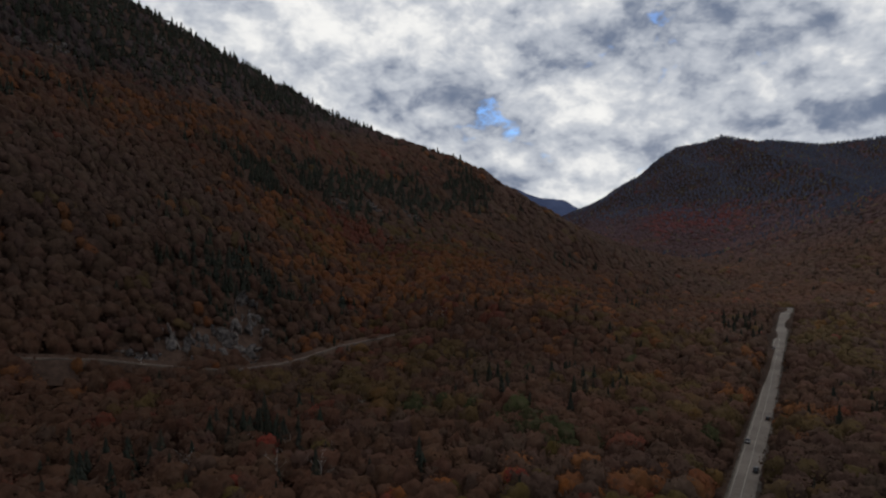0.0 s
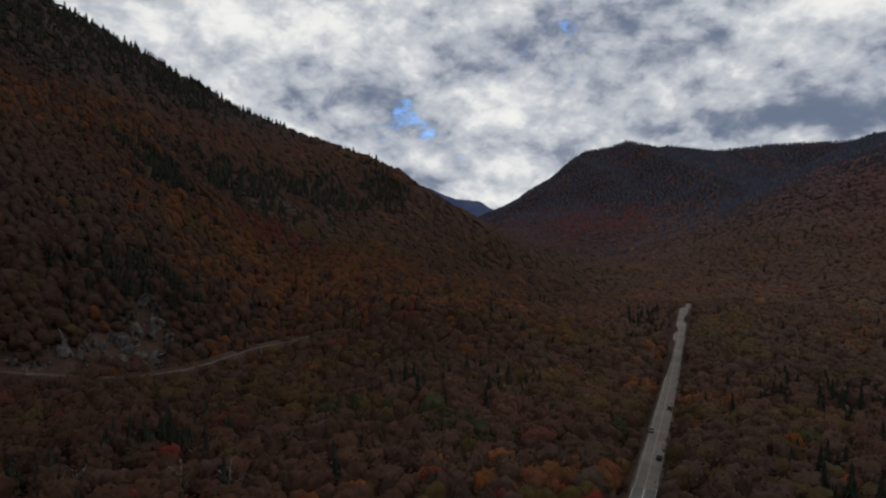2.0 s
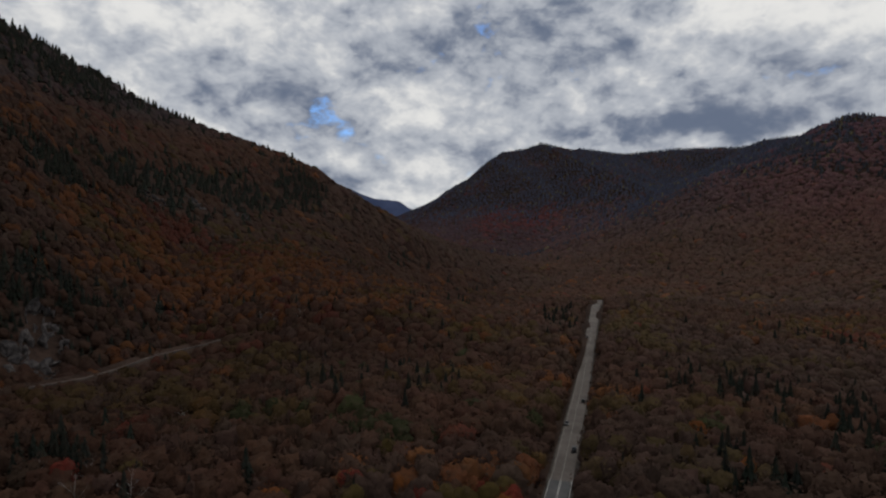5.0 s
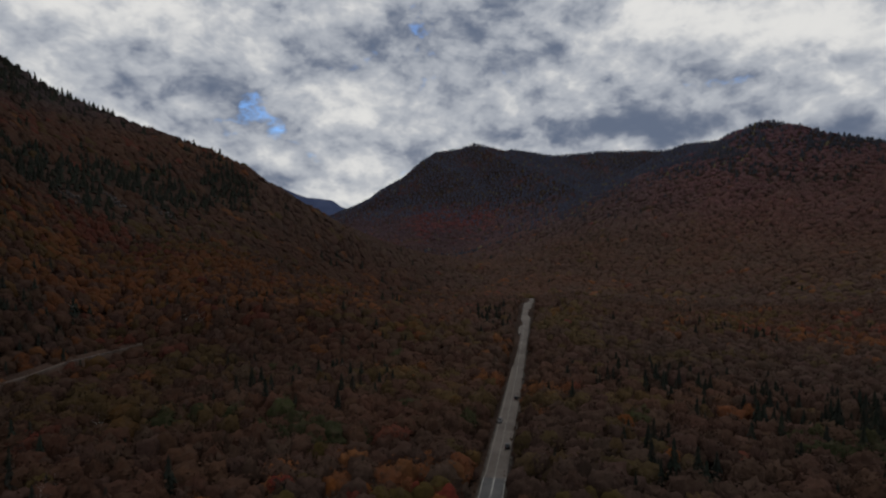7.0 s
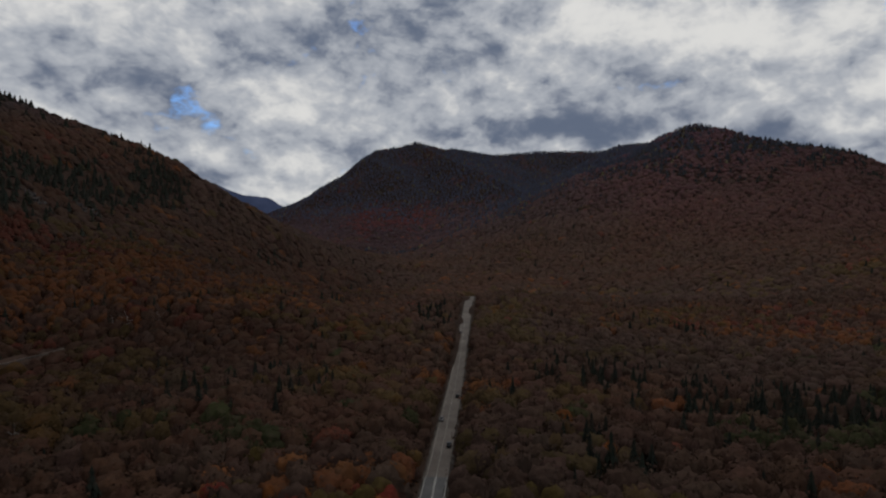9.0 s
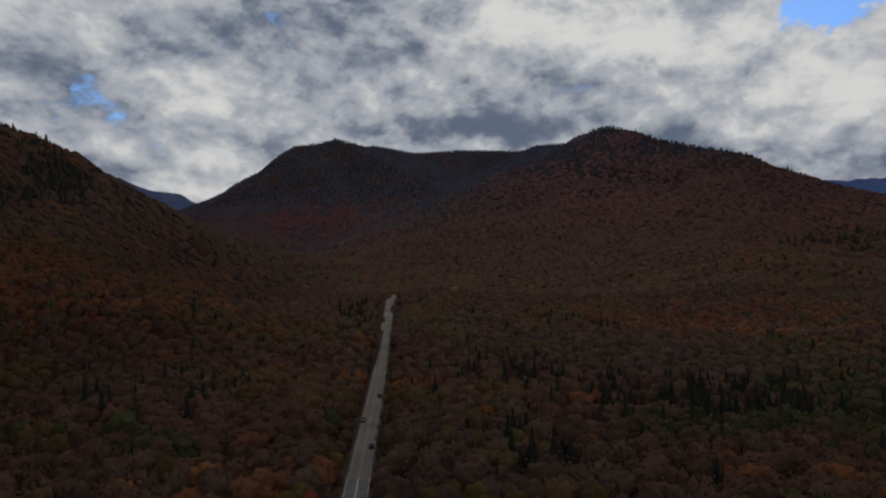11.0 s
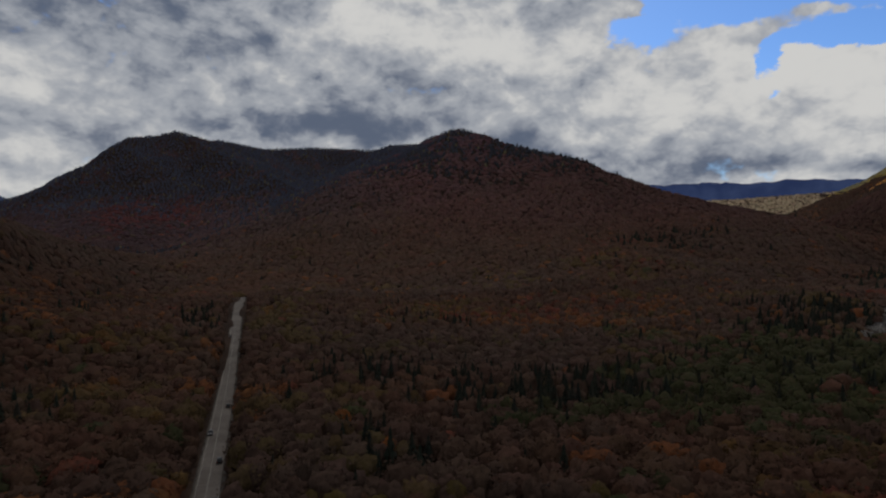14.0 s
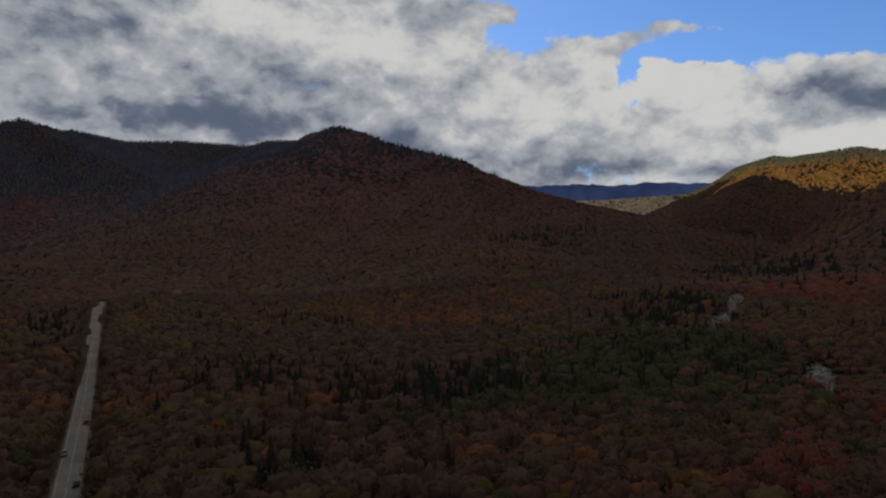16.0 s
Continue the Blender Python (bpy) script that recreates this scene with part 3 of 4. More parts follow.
# rock faces among the trees: x, y, half width, height
CLIFFS = [(-300, 205, 13, 13), (-302, 228, 11, 12), (-322, 272, 9, 14), (-298, 252, 13, 15), (-280, 240, 8, 8), (-293, 180, 10, 7), (-297, 140, 9, 4), (-751, 500, 13, 15), (-646, 285, 15, 9),
          (-668, 332, 13, 8), (-493, 552, 12, 7), (-493, 615, 13, 8), (-475, 676, 13, 7), (-396, 2296, 13, 16), (-438, 2185, 16, 12), (-405, 2209, 12, 9), (-485, 2148, 12, 8)]


def off_line(x, y, line):
    near = np.full(x.shape, 1e9)
    for (ax, ay), (bx, by) in zip(line, line[1:]):
        dx, dy = bx - ax, by - ay
        k = np.clip(((x - ax) * dx + (y - ay) * dy) / (dx * dx + dy * dy), 0, 1)
        near = np.minimum(near, np.hypot(x - ax - k * dx, y - ay - k * dy))
    return near


def river_bars(x, y):
    return np.clip(gap_round(x, y, 505, 420, 45, 40) + gap_round(x, y, 420, 365, 34, 26) + gap_round(x, y, 305, 208, 60, 44), 0, 1)


def bed_width(x, y):
    """Half width of the open river bed: broad at the boulder bars, closed over by trees between them."""
    return 2.5 + 6.5 * np.clip(gap_round(x, y, 512, 425, 45, 40) + gap_round(x, y, 420, 370, 28, 18) + 0.8 * gap_round(x, y, 316, 216, 50, 38), 0, 1.7)


def free_of_openings(x, y):
    ok = ~((x - road_x(y) < 6.0 + 2 * np.clip((y - 420) / 150, 0, 1)) & (x - road_x(y) > -5.4 - 2 * np.clip((y - 420) / 150, 0, 1)) & (y < 802)) & (off_line(x, y, RIVER) > bed_width(x, y)) & (off_line(x, y, TRACK) > np.where(y < 206, 2.6, 4.6))
    for cx, cy, wide, high in CLIFFS:
        k = math.hypot(cx, cy)
        along, across = (x * cx + y * cy) / k - k, (x * cy - y * cx) / k
        ok &= ~((np.abs(across) < wide * 0.8) & (along < 7) & (along > (-20 if k < 500 else -14)))
    return ok


def seen_from_valley(x, y, slack):
    """True for slopes that face the valley rather than lie behind a crest."""
    r, a = np.hypot(x, y), np.degrees(np.arctan2(x, y))
    rr = np.linspace(100, 4900, 240)
    aa = np.arange(-84, 84, 1.0)
    ra, ab = np.meshgrid(rr, aa, indexing="ij")
    h = (land(ra * np.sin(np.radians(ab)), ra * np.cos(np.radians(ab))) - EYE) / ra
    top = np.maximum.accumulate(h, axis=0)
    i = np.clip(np.searchsorted(rr, r) - 1, 0, len(rr) - 1)
    j = np.clip(np.round(a + 84).astype(int), 0, len(aa) - 1)
    return (land(x, y) + slack - EYE) / r >= top[i, j]


def forest(name, x, y, makers, rng, label, gap, hollow=0.4, spire=11.0, grow=1.0, lean=0.8):
    """Woods as one mesh: each tree a crown of its own shape, turn, size and tint."""
    kind, tint = stand(x, y, rng)
    z = land(x, y)
    n = len(x)
    turn, form = rng.uniform(0, 6.283, n), rng.integers(0, 6, n)
    high = np.where(kind == 2, rng.uniform(0.8, 1.35, n) * spire, rng.uniform(7.5, 11.5, n))
    wide = np.where(kind == 2, np.maximum(high * rng.uniform(0.46, 0.62, n), gap * rng.uniform(0.85, 1.15, n)), gap * rng.uniform(1.2, 2.2, n))
    high = np.where(kind == 2, high, high * grow)
    # only low scrub close to the road
    room = np.where(y < 806, np.clip((np.abs(x - road_x(y)) - 3.9 - 2.8 * np.clip((y - 420) / 150, 0, 1)) * 1.9, 1.2, 99), 99)
    high, wide = np.where(kind == 2, high, high * np.clip(room / wide, 0.22, 1)), np.minimum(wide, room)
    # stunted growth on the rock slide and its ledges
    slide = np.clip(gap_round(x, y, -300, 238, 24, 46) + gap_round(x, y, -292, 178, 12, 24) + gap_round(x, y, -318, 274, 16, 16), 0, 1)
    high, wide = high * (1 - 0.62 * slide), wide * (1 - 0.35 * slide)
    # low scrub beside the open river bars
    high = high * (1 - 0.65 * river_bars(x, y) * (off_line(x, y, RIVER) < 45))
    foot = np.where(kind == 2, 0.4, high * hollow)
    # crowns lean with the slope they grow on, so that the canopy stays closed
    gx, gy = (land(x + 6, y) - land(x - 6, y)) / 12 * lean, (land(x, y + 6) - land(x, y - 6)) / 12 * lean
    gx, gy = np.where(kind == 2, 0, gx), np.where(kind == 2, 0, gy)
    V, Q, C, base = [], [], [], 0
    for k in range(3):
        for f in range(6):
            sel = np.nonzero((kind == k) & (form == f))[0]
            if not len(sel):
                continue
            v, q = makers[k][f]
            c, s = np.cos(turn[sel])[:, None], np.sin(turn[sel])[:, None]
            w, h = wide[sel][:, None], (high - foot)[sel][:, None]
            px = (v[:, 0] * c - v[:, 1] * s) * w + x[sel][:, None]
            py = (v[:, 0] * s + v[:, 1] * c) * w + y[sel][:, None]
            pz = v[:, 2] * h + (z + foot)[sel][:, None] + (px - x[sel][:, None]) * gx[sel][:, None] + (py - y[sel][:, None]) * gy[sel][:, None]
            V.append(np.stack([px, py, pz], -1).reshape(-1, 3))
            Q.append((q[None] + (base + np.arange(len(sel)) * len(v))[:, None, None]).reshape(-1, 3))
            C.append(np.repeat(tint[sel], len(v), axis=0))
            base += len(sel) * len(v)
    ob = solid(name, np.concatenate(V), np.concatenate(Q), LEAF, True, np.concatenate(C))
    return tagged(ob, label, "woods", kind="stuff")


def makers_for(rng, cuts, lobes, ragged, leafy, leaf_size, bare, twig, tiers, per, low=-0.62):
    """Six forms each of leafy, bare and spruce crowns."""
    return [[joined(crown_form(rng, cuts, lobes, ragged, 1.0, low), sprays(rng, leafy, leaf_size)) for _ in range(6)],
            [joined(crown_form(rng, cuts, lobes, ragged * 1.6, 1.3, low), bare_cards(rng, bare, twig)) for _ in range(6)], [spruce_cards(rng, tiers, per) for _ in range(6)]]


rng = np.random.default_rng(7)


# ---- far backdrop: mountains beyond the valley, their blue haze painted as a glowing colour ----
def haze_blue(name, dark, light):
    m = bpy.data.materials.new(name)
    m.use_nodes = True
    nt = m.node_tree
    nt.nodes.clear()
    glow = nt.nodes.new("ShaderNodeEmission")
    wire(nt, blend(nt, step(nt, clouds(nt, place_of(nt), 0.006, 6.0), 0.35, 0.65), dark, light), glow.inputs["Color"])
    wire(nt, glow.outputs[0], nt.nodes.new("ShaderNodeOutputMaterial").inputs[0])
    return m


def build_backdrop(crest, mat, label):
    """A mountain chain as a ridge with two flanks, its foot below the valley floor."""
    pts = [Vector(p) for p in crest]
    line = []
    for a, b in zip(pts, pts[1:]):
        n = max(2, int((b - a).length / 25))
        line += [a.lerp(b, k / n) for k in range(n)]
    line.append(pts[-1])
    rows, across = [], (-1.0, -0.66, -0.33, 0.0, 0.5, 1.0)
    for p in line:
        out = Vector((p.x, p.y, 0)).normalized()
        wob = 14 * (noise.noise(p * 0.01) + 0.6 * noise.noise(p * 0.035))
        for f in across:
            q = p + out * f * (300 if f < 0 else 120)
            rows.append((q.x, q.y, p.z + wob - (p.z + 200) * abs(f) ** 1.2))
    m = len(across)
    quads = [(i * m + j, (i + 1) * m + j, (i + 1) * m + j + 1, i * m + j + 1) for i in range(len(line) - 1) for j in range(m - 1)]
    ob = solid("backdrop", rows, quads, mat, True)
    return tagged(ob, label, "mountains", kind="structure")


build_backdrop(NOTCH, haze_blue("blue_haze", (0.024, 0.032, 0.062), (0.034, 0.044, 0.082)), "dark haze-blue mountain closing the notch of the valley")
build_backdrop(FAR_EAST, haze_blue("far_blue_haze", (0.020, 0.032, 0.085), (0.032, 0.048, 0.11)), "hazy blue mountain chain under low cloud")


# ---- woods ----
x, y = scatter(172, 330, 6.4, rng)
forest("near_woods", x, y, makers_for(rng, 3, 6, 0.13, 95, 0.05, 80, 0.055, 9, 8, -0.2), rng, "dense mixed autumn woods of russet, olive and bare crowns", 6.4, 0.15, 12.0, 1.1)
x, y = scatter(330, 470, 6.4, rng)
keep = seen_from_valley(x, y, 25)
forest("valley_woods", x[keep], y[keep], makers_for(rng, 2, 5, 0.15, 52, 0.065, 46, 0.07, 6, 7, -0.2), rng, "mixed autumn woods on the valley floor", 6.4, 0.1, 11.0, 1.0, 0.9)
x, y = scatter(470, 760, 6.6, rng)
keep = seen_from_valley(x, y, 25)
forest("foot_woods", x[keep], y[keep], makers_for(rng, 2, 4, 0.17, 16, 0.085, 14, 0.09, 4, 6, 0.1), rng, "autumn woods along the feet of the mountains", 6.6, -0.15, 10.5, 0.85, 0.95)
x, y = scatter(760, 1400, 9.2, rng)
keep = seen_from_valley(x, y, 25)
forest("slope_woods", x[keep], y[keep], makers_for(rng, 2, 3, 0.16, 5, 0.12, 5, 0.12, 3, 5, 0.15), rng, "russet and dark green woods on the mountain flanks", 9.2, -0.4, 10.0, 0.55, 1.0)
x, y = scatter(1400, 3500, 9.8, rng, (-78, 46))
xe, ye = scatter(1400, 3500, 7.0, rng, (46, 74))
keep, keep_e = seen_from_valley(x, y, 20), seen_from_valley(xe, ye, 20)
forest("eastern_woods", xe[keep_e], ye[keep_e], makers_for(rng, 1, 2, 0.15, 3, 0.16, 3, 0.14, 2, 5, 0.0), rng, "golden and dark woods on the eastern ridge with sunlight painted in", 7.0, -0.4, 7.5, 0.5, 1.0)
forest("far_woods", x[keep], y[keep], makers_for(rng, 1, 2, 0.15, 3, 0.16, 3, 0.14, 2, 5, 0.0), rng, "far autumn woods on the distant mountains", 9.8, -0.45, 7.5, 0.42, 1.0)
x, y = scatter(20, 138, 6.4, rng)
forest("woods_below", x, y, makers_for(rng, 2, 4, 0.06, 10, 0.07, 6, 0.1, 5, 6), rng, "autumn woods beneath the viewpoint", 6.4, 0.3)
x, y = scatter(20, 420, 9.0, rng, (-180, 180))
behind = np.abs(np.degrees(np.arctan2(x, y)) + 2) > 76
forest("woods_behind", x[behind], y[behind], makers_for(rng, 1, 3, 0.06, 0, 0.1, 2, 0.1, 3, 5), rng, "autumn woods along the road up the valley", 9.0, 0.3)


# ---- single trees ----
def tube(bm, a, b, ra, rb, sides=6):
    """A tapered limb from a to b."""
    a, b = Vector(a), Vector(b)
    way = (b - a).normalized()
    side = way.orthogonal().normalized()
    other = way.cross(side)
    rings = []
    for p, r in ((a, ra), (b, rb)):
        rings.append([bm.verts.new(p + (side * math.cos(t) + other * math.sin(t)) * r) for t in (2 * math.pi * k / sides for k in range(sides))])
    for k in range(sides):
        bm.faces.new((rings[0][k], rings[0][(k + 1) % sides], rings[1][(k + 1) % sides], rings[1][k]))
    bm.faces.new(rings[1])
    return bm


def part(name, bm, mat, parent, label=""):
    me = bpy.data.meshes.new(name)
    bm.normal_update()
    bm.to_mesh(me)
    bm.free()
    me.materials.append(mat)
    ob = new(name, me)
    ob.parent = parent
    return tagged(ob, label)


def trunk_mesh(rnd, high, limbs, thick, fork):
    """Trunk with limbs that leave it at different heights and fork once."""
    bm = bmesh.new()
    bend = Vector((rnd.uniform(-0.4, 0.4), rnd.uniform(-0.4, 0.4), 0))
    mid, top = Vector((0, 0, high * 0.45)) + bend, Vector((0, 0, high * 0.86)) + bend * 0.4
    tube(bm, (0, 0, -0.5), mid, thick, thick * 0.62)
    tube(bm, mid, top, thick * 0.62, thick * 0.14)
    for k in range(limbs):
        f = rnd.uniform(0.3, 0.78)
        root = (Vector((0, 0, 0)).lerp(mid, f / 0.45) if f < 0.45 else mid.lerp(top, (f - 0.45) / 0.41))
        a = 2.4 * k + rnd.uniform(-0.4, 0.4)
        reach = high * rnd.uniform(0.16, 0.30)
        tip = root + Vector((math.cos(a) * reach, math.sin(a) * reach, reach * rnd.uniform(0.6, 1.2)))
        tube(bm, root, tip, thick * 0.34, thick * 0.10, 5)
        if fork:
            for s in (-0.6, 0.6):
                b = root.lerp(tip, 0.6)
                tube(bm, b, b + Vector((math.cos(a + s), math.sin(a + s), 0.8)) * reach * 0.5, thick * 0.16, thick * 0.05, 4)
    return bm


def crown_object(cards, tint, wide, high, foot, parent):
    v, q = cards
    v = v * np.array((wide, wide, high - foot)) + np.array((0, 0, foot))
    return solid("crown", v, q, LEAF, True, np.tile(tint, (len(v), 1)), parent)


def make_tree(kind, name, label, tint, seed):
    """One tree of a kind at the origin: an empty at its foot, a trunk with limbs and a crown."""
    r, rnd = np.random.default_rng(seed), random.Random(seed)
    tree = new(name)
    tagged(tree, label, "tree", "trees of the valley woods")
    if kind == "spruce":
        part("trunk", trunk_mesh(rnd, 12.0, 0, 0.16, False), BARK, tree)
        crown_object(spruce_cards(r, 13, 9, 0.2), tint, 4.6, 13.0, 0.5, tree)
    elif kind == "bare":
        part("trunk", trunk_mesh(rnd, 11.0, 8, 0.20, True), BARK, tree)
        crown_object(joined(crown_form(r, 3, 6, 0.13, 1.3), bare_cards(r, 190, 0.05)), tint, 7.0, 11.0, 2.4, tree)
    elif kind == "birch":
        part("trunk", trunk_mesh(rnd, 13.0, 9, 0.13, True), BIRCH, tree, "white birch bark")
        crown_object(bare_cards(r, 60, 0.06), tint, 6.0, 12.5, 4.0, tree)
    else:
        part("trunk", trunk_mesh(rnd, 9.5, 6, 0.20, False), BARK, tree)
        crown_object(joined(crown_form(r, 4, 9, 0.035), sprays(r, 420, 0.026)), tint, 8.2, 11.0, 1.8, tree)
    return tree


TREE_KINDS = [("leafy", "broadleaf_tree", "broad-crowned tree with russet-brown autumn leaves", RUSSET), ("leafy", "broadleaf_tree", "broad-crowned tree with dull brown withered leaves", BARE),
              ("leafy", "broadleaf_tree", "broad-crowned tree with olive-yellow autumn leaves", OLIVE), ("leafy", "broadleaf_tree", "broad-crowned tree with orange autumn leaves", ORANGE),
              ("leafy", "broadleaf_tree", "maple with deep red autumn leaves", RED), ("leafy", "broadleaf_tree", "broad-crowned tree still in green leaf", GREEN),
              ("bare", "bare_tree", "leafless grey-brown tree with a haze of twigs", BARE), ("spruce", "spruce_tree", "dark green spruce with a narrow pointed crown", SPRUCE),
              ("birch", "birch_tree", "leafless birch with a pale white trunk and limbs", BARE * 1.2)]
MODELS = [[make_tree(kind, name, label, tint, 100 * i + j) for j in range(3)] for i, (kind, name, label, tint) in enumerate(TREE_KINDS)]
planted = set()


def plant(model, x, y, grow=1.0):
    """The model itself the first time, copies after that."""
    j = random.randrange(3)
    ob = MODELS[model][j]
    m = pose(x, y, float(land(x, y)), 0, 0, random.uniform(0, 360)) @ Matrix.Diagonal((grow * random.uniform(0.9, 1.1), grow * random.uniform(0.9, 1.1), grow, 1))
    if (model, j) not in planted:
        planted.add((model, j))
        ob.matrix_basis = m
        return ob
    made = copy_thing(ob, m)
    made.matrix_basis = m
    return made


# trees that stand out from the woods round them
for model, x, y, grow in ((4, -76, 159, 1.0), (3, -91, 143, 1.0), (2, -69, 162, 1.0), (3, -63, 163, 0.9), (5, -87, 209, 1.1), (5, -79, 205, 1.0), (2, -75, 187, 1.0),
                          (4, -175, 182, 0.85), (4, -155, 138, 1.1), (4, -138, 112, 1.0), (2, -140, 147, 1.0), (3, 21, 243, 1.0), (3, 32, 210, 0.85), (2, 17, 344, 1.1),
                          (4, 135, 113, 1.0), (4, 146, 110, 1.0), (3, 165, 234, 0.8), (7, 26, 190, 1.0), (7, 18, 181, 0.9), (7, -8, 288, 1.1), (7, 18, 398, 1.0),
                          (7, 39, 539, 1.1), (7, 92, 544, 1.0), (7, -59, 178, 0.9), (7, -4, 198, 0.9), (7, 81, 303, 1.1), (7, 45, 293, 1.0), (7, -170, 152, 1.2), (7, -178, 156, 1.1)):
    plant(model, x, y, grow)
for x, y in ((-245, 373), (-238, 377), (-222, 385), (-150, 144), (-137, 126), (-135, 147), (-163, 138), (-280, 173), (-166, 200), (-161, 217), (-160, 112), (-125, 132), (-317, 355),
             (404, 312), (404, 306), (414, 312), (440, 246), (471, 260), (259, 156)):
    plant(8, x, y, 1.05)
x, y = scatter(138, 172, 5.6, rng, (-66, 64))
clear = np.abs(x - road_x(y)) > 8.5
x, y = x[clear], y[clear]
kinds, tints = stand(x, y, rng)
for px, py, k, c in zip(x, y, kinds, tints):
    if k == 2:
        model = 7
    elif k == 1:
        model = 6
    else:
        model = min(range(6), key=lambda i: float(np.abs(TREE_KINDS[i][3] - c).sum()))
    plant(model, float(px), float(py), random.uniform(0.8, 1.1))
for i, row in enumerate(MODELS):
    for j, ob in enumerate(row):
        if (i, j) not in planted:
            plant_spot = (-130 + 12 * i, 175 + 9 * j)
            ob.matrix_basis = pose(*plant_spot, float(land(*plant_spot)))


# ---- rock, river and rail ledge ----
def rock_mesh(seed, cuts):
    """A faceted block: a rough ball cut flat by several planes."""
    rnd = random.Random(seed)
    bm = bmesh.new()
    bmesh.ops.create_icosphere(bm, subdivisions=cuts, radius=1.0)
    planes = []
    for _ in range(13):
        n = Vector((rnd.gauss(0, 1), rnd.gauss(0, 1), rnd.gauss(0, 0.7))).normalized()
        planes.append((n, rnd.uniform(0.38, 0.64)))
    for v in bm.verts:
        for n, d in planes:
            over = v.co.dot(n) - d
            if over > 0:
                v.co -= n * over
        v.co += v.normal * 0.06 * noise.noise(v.co * 3.1 + Vector((seed, 0, 0)))
    return bm


def build_cliff(x, y, wide, high, seed):
    """A rock face of several leaning slabs, set into the slope."""
    rnd = random.Random(seed)
    cliff = new("rock_outcrop")
    tagged(cliff, "bare grey granite outcrop in the wooded slope", "rock", "rock outcrops of the mountain flanks")
    cliff.matrix_basis = pose(x, y, float(land(x, y)))
    facing = math.atan2(-x, y)
    for k in range(24):
        bm = rock_mesh(seed * 31 + k, 2)
        sx, sz = wide * rnd.choice((0.09, 0.14, 0.2, 0.34, 0.45)) * rnd.uniform(0.7, 1.1), high * rnd.uniform(0.15, 0.55)
        back = rnd.uniform(-1.3, 0.75) * high
        across = rnd.uniform(-0.95, 0.95) * wide
        spot = Matrix.Rotation(facing, 4, "Z") @ Vector((across, back, 0))
        spot.z = float(land(x + spot.x, y + spot.y) - land(x, y)) + sz * (0.1 if back < 0 else 0.45)
        bm.transform(Matrix.Translation(spot) @ Matrix.Rotation(facing + rnd.uniform(-0.7, 0.7), 4, "Z") @ Matrix.Rotation(rnd.uniform(-0.6, 0.1), 4, "X") @ Matrix.Rotation(rnd.uniform(-0.4, 0.4), 4, "Y") @ Matrix.Diagonal((sx, sx * 0.8, sz, 1)))
        part("slab", bm, ROCK, cliff)
    return cliff


for i, (x, y, wide, high) in enumerate(CLIFFS):
    build_cliff(x, y, wide, high, i + 1)


BED = mottled("river_gravel", (0.018, 0.016, 0.015), (0.062, 0.056, 0.052), 0.15, 0.9, 0.95, 0.08, 0.6, 0.1)


def build_river():
    """Pale boulders strewn along the river bed."""
    r = np.random.default_rng(3)
    forms = []
    for k in range(6):
        bm = rock_mesh(400 + k, 1)
        bm.verts.ensure_lookup_table()
        forms.append((np.array([v.co[:] for v in bm.verts]), np.array([[v.index for v in f.verts] for f in bm.faces])))
        bm.free()
    V, F, base = [], [], 0
    line = RIVER[3:14]
    for (ax, ay), (bx, by) in zip(line, line[1:]):
        long = math.hypot(bx - ax, by - ay)
        for _ in range(int(long * 4.0)):
            f = r.random()
            side = r.normal(0, 0.55) * float(bed_width(np.array(ax + (bx - ax) * f), np.array(ay + (by - ay) * f)))
            x, y = ax + (bx - ax) * f - (by - ay) / long * side, ay + (by - ay) * f + (bx - ax) / long * side
            s = r.uniform(0.45, 1.6) * (1.25 if r.random() < 0.1 else 0.9)
            v, q = forms[r.integers(0, 6)]
            t = r.uniform(0, 6.28)
            c, sn = math.cos(t), math.sin(t)
            w = np.stack([(v[:, 0] * c - v[:, 1] * sn) * s * 1.2 + x, (v[:, 0] * sn + v[:, 1] * c) * s + y, v[:, 2] * s * 0.7 + float(land(x, y)) + s * 0.3], -1)
            V.append(w)
            F.append(q + base)
            base += len(v)
    ob = solid("river_boulders", np.concatenate(V), np.concatenate(F), BOULDER)
    tagged(ob, "pale boulders strewn along a dry mountain river bed", "boulders", kind="stuff")
    bed_v, bed_f = [], []
    stream = RIVER[2:]
    for k, (x, y) in enumerate(stream):
        ax, ay = stream[max(0, k - 1)]
        bx, by = stream[min(len(stream) - 1, k + 1)]
        n = Vector((-(by - ay), bx - ax, 0)).normalized()
        for s in (-5.0, 0, 5.0):
            px, py = x + n.x * s, y + n.y * s
            bed_v.append((px, py, float(land(px, py)) + (0.5 if s else 0.25)))
        if k:
            b = 3 * k
            bed_f += [(b - 3, b - 2, b + 1, b), (b - 2, b - 1, b + 2, b + 1)]
    bed = solid("river_bed", bed_v, bed_f, BED, True)
    tagged(bed, "grey gravel bed of a mountain river", "river bed", kind="structure")


build_river()


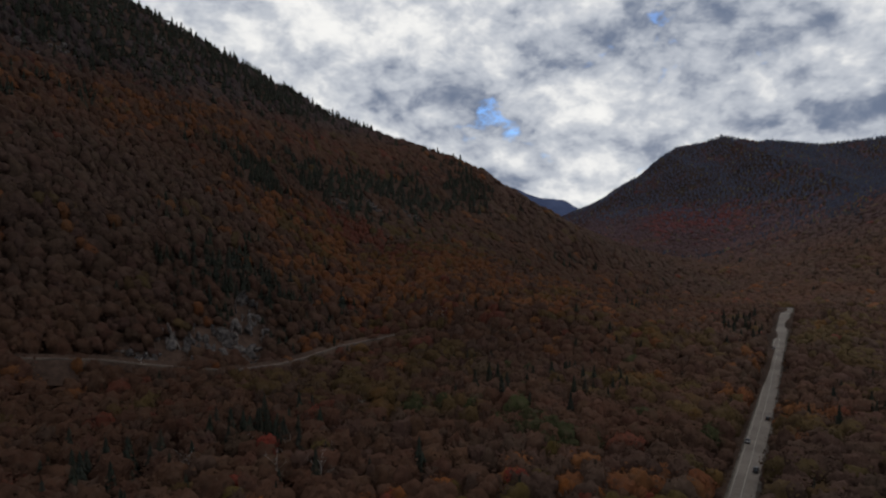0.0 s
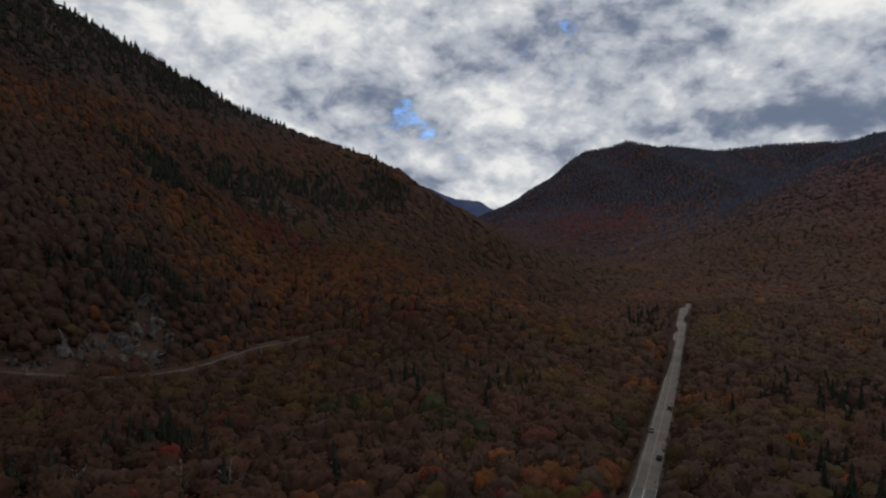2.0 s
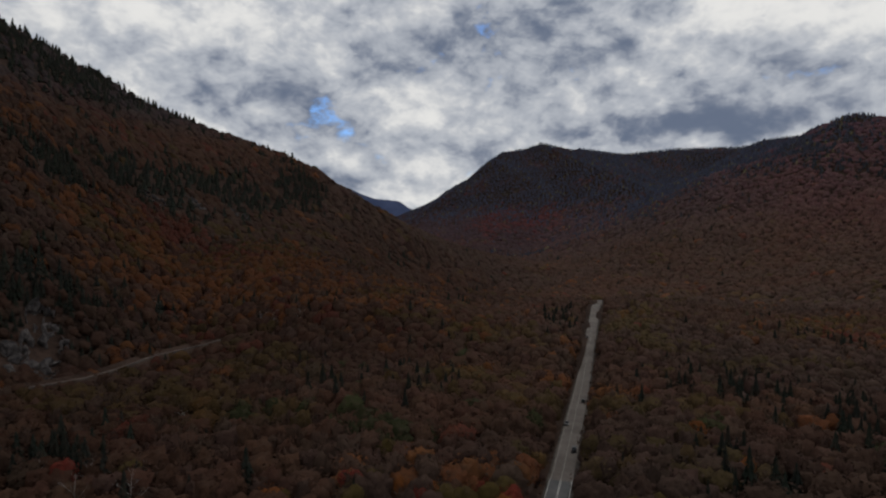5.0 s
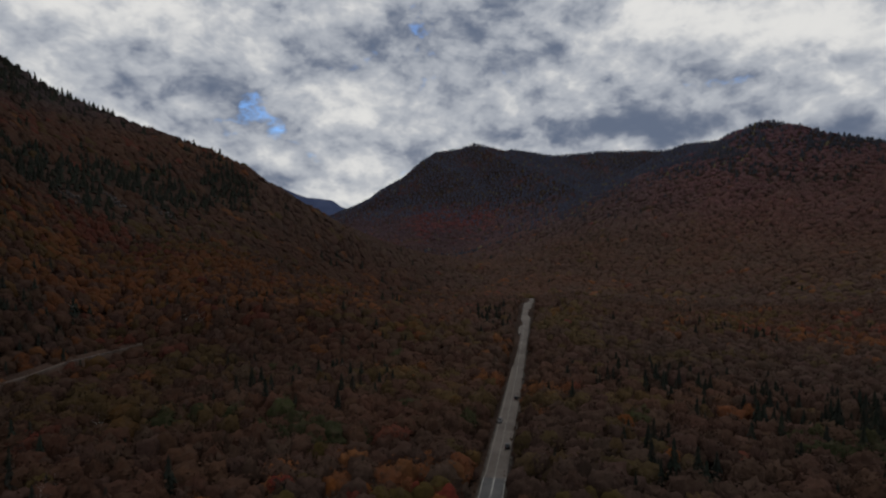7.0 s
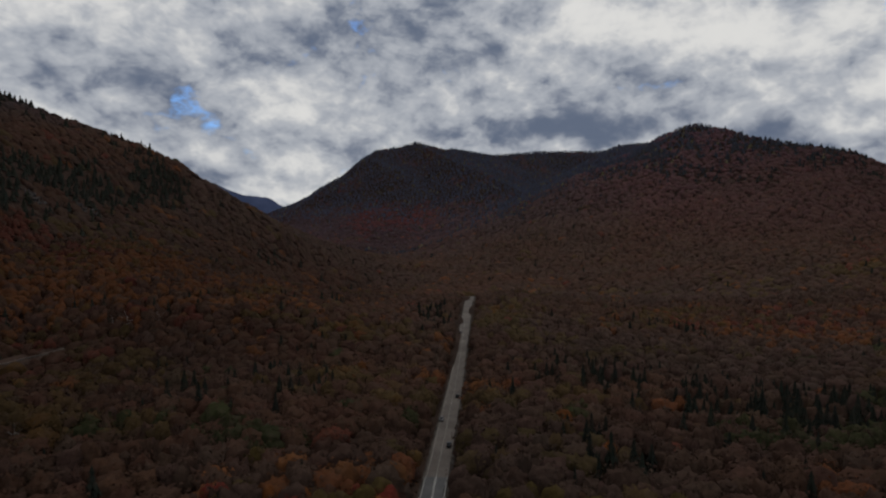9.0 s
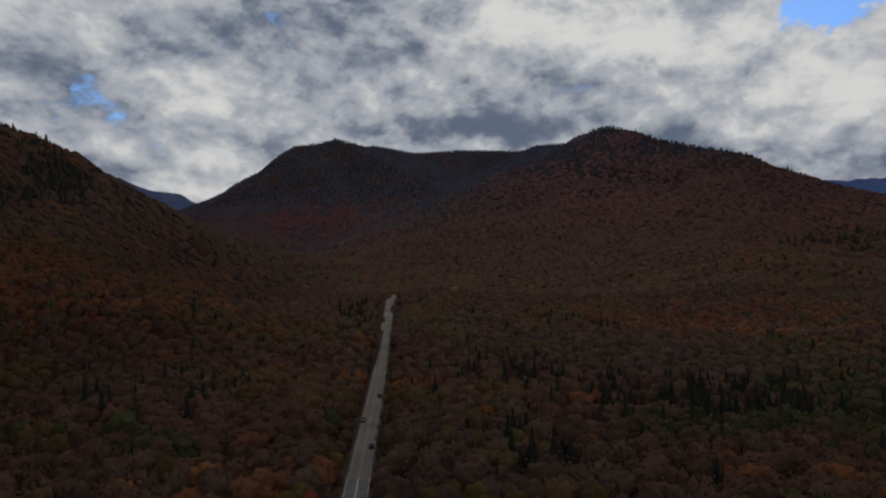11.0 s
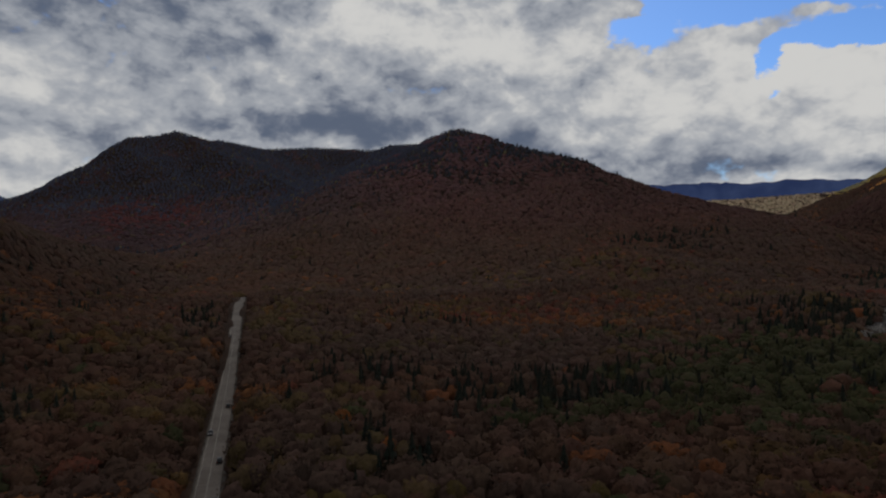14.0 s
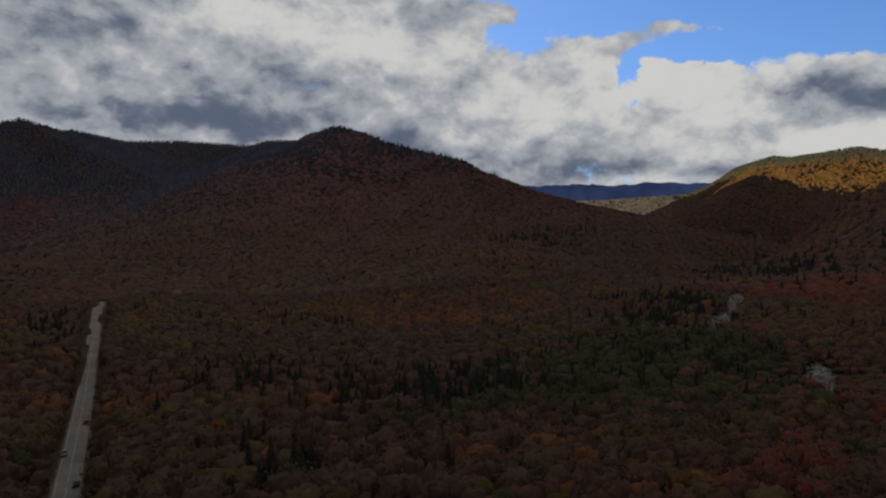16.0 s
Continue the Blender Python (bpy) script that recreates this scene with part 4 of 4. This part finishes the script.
def build_track():
    """A gravel ledge on a bank that runs along the foot of the mountain, with a pair of rails."""
    pts = []
    for (ax, ay), (bx, by) in zip(TRACK, TRACK[1:]):
        for k in range(6):
            pts.append((ax + (bx - ax) * k / 6, ay + (by - ay) * k / 6))
    pts.append(TRACK[-1])
    level = np.array([float(land(x, y)) for x, y in pts]) + 7.0
    for _ in range(6):
        level[1:-1] = (level[:-2] + level[1:-1] + level[2:]) / 3
    track = new("railway_ledge")
    tagged(track, "pale gravel railway ledge along the foot of the mountain", "railway", kind="structure")

    def strip(name, offsets, mat, lift=0.0):
        v, f, m = [], [], len(offsets)
        for k, (x, y) in enumerate(pts):
            ax, ay = pts[max(0, k - 1)]
            bx, by = pts[min(len(pts) - 1, k + 1)]
            n = Vector((by - ay, -(bx - ax), 0)).normalized()
            for s, drop in offsets:
                v.append((x + n.x * s, y + n.y * s, level[k] + drop + lift))
            if k:
                b = m * k
                f += [(b - m + j, b - m + j + 1, b + j + 1, b + j) for j in range(m - 1)]
        return solid(name, v, f, mat, True, parent=track)

    strip("bank", ((13, -10), (8, -6), (3.2, -0.5), (-3.0, -0.4), (-6.0, 1.0)), LITTER)
    strip("ballast", ((1.9, -0.42), (1.1, 0.0), (-1.1, 0.0), (-1.9, -0.42)), PALE_GRAVEL)
    for s in (-0.72, 0.72):
        strip("rail", ((s + 0.06, 0.02), (s + 0.04, 0.16), (s - 0.04, 0.16), (s - 0.06, 0.02)), RAIL)


PALE_GRAVEL = mottled("pale_gravel", (0.014, 0.012, 0.010), (0.078, 0.063, 0.050), 0.09, 1.1, 0.95, 0.06, 0.5, 0.08)
RAIL = mottled("rusty_rail", (0.06, 0.035, 0.025), (0.13, 0.09, 0.07), 0.5, 4.0, 0.55, 0.5, 0.1, 0.005, 0.6)
build_track()


# ---- cars on the road ----
GLASS = mottled("car_glass", (0.012, 0.013, 0.015), (0.02, 0.021, 0.024), 1.0, 6.0, 0.15, 0.3, 0.0, 0.01)
TYRE = mottled("tyre_rubber", (0.015, 0.015, 0.015), (0.03, 0.03, 0.03), 2.0, 12.0, 0.9, 0.2, 0.2, 0.01)
RIM = mottled("wheel_rim", (0.25, 0.25, 0.26), (0.42, 0.42, 0.43), 2.0, 12.0, 0.35, 0.5, 0.0, 0.01, 0.9)
LAMP_RED = mottled("tail_light_red", (0.16, 0.012, 0.010), (0.26, 0.02, 0.015), 3.0, 14.0, 0.25, 0.5, 0.0, 0.01)
LAMP_CLEAR = mottled("headlight_glass", (0.45, 0.45, 0.46), (0.62, 0.62, 0.62), 3.0, 14.0, 0.15, 0.5, 0.0, 0.01)


def shell(sections, half_of):
    """A body lofted through (y, low, high) sections with rounded shoulders."""
    bm = bmesh.new()
    rings = []
    for y, low, high in sections:
        w = half_of(y)
        rings.append([bm.verts.new(p) for p in ((-w * 0.94, y, low), (-w, y, (low + high) / 2), (-w * 0.86, y, high - 0.04), (-w * 0.5, y, high), (w * 0.5, y, high), (w * 0.86, y, high - 0.04), (w, y, (low + high) / 2), (w * 0.94, y, low))])
    for a, b in zip(rings, rings[1:]):
        for k in range(8):
            bm.faces.new((a[k], a[(k + 1) % 8], b[(k + 1) % 8], b[k]))
    bm.faces.new(rings[0])
    bm.faces.new(rings[-1][::-1])
    bmesh.ops.recalc_face_normals(bm, faces=bm.faces)
    return bm


def block(cx, cy, cz, sx, sy, sz, bevel=0.03):
    bm = bmesh.new()
    bmesh.ops.create_cube(bm, size=1.0, matrix=Matrix.Translation((cx, cy, cz)) @ Matrix.Diagonal((sx, sy, sz, 1)))
    bmesh.ops.bevel(bm, geom=bm.edges[:], offset=bevel, segments=2, affect="EDGES")
    return bm


def disc(cx, cy, cz, radius, wide):
    bm = bmesh.new()
    bmesh.ops.create_cone(bm, cap_ends=True, segments=20, radius1=radius, radius2=radius, depth=wide, matrix=Matrix.Translation((cx, cy, cz)) @ Matrix.Rotation(math.pi / 2, 4, "Y"))
    bmesh.ops.bevel(bm, geom=[e for e in bm.edges if len(e.link_faces) == 2 and abs(e.calc_face_angle(0)) > 1], offset=0.03, segments=2, affect="EDGES")
    return bm


def make_car(paint, label, tall):
    """A car that faces +y: body, cabin glass, four wheels with rims, bumpers and lamps."""
    car = new("car")
    tagged(car, label, "car", "cars on the road")
    top = 1.78 if tall else 1.46
    part("body", shell([(-2.3, 0.42, 0.72), (-2.2, 0.3, 0.95), (-1.2, 0.26, 1.0), (0.9, 0.26, 0.98), (1.9, 0.28, 0.86), (2.25, 0.36, 0.66)], lambda y: 0.93 - 0.05 * max(0, abs(y) - 1.6)), paint, car)
    back = -2.1 if tall else -1.9
    part("cabin", shell([(back, 0.92, 1.0), (back + 0.35, 0.92, top - 0.05), (0.1, 0.92, top), (1.15, 0.92, 0.99)], lambda y: 0.80), GLASS, car, "dark tinted glass")
    part("roof", shell([(back + 0.32, top - 0.03, top + 0.02), (-0.9, top, top + 0.06), (0.12, top - 0.01, top + 0.04)], lambda y: 0.70), paint, car)
    for sx in (-0.84, 0.84):
        for sy in (-1.4, 1.42):
            wheel = part("wheel", disc(sx, sy, 0.33, 0.33, 0.22), TYRE, car)
            part("rim", disc(sx * 1.07, sy, 0.33, 0.2, 0.14), RIM, wheel)
        part("tail_light", block(sx * 0.86, -2.26, 0.8, 0.3, 0.1, 0.16), LAMP_RED, car)
        part("headlight", block(sx * 0.8, 2.2, 0.68, 0.32, 0.12, 0.14), LAMP_CLEAR, car)
        part("mirror", block(sx * 1.15, 0.75, 1.02, 0.2, 0.12, 0.14), paint, car)
    part("bumper", block(0, -2.3, 0.48, 1.7, 0.14, 0.22), TYRE, car)
    part("bumper", block(0, 2.26, 0.44, 1.66, 0.14, 0.2), TYRE, car)
    return car


for y, lane, away, tall, dark, light, label in (
        (229, 2.4, True, True, (0.012, 0.012, 0.014), (0.02, 0.02, 0.022), "black sport utility car driving on the asphalt road"),
        (263, -2.6, False, False, (0.05, 0.045, 0.045), (0.08, 0.07, 0.07), "dark grey saloon car driving on the asphalt road"),
        (305, 2.3, True, True, (0.016, 0.013, 0.013), (0.03, 0.024, 0.022), "black box-shaped car driving on the asphalt road"),
        (480, -2.4, False, False, (0.04, 0.02, 0.02), (0.07, 0.035, 0.03), "dark red saloon car far down the road")):
    car = make_car(mottled("car_paint", dark, light, 0.6, 5.0, 0.4, 0.25, 0.0, 0.01), label, tall)
    grade = math.degrees(math.atan(-0.035))
    x = road_x(y) + lane
    car.matrix_basis = pose(x, y, float(land(road_x(y), y)) + 0.17, grade if away else -grade, 0, 1.9 if away else 181.9)
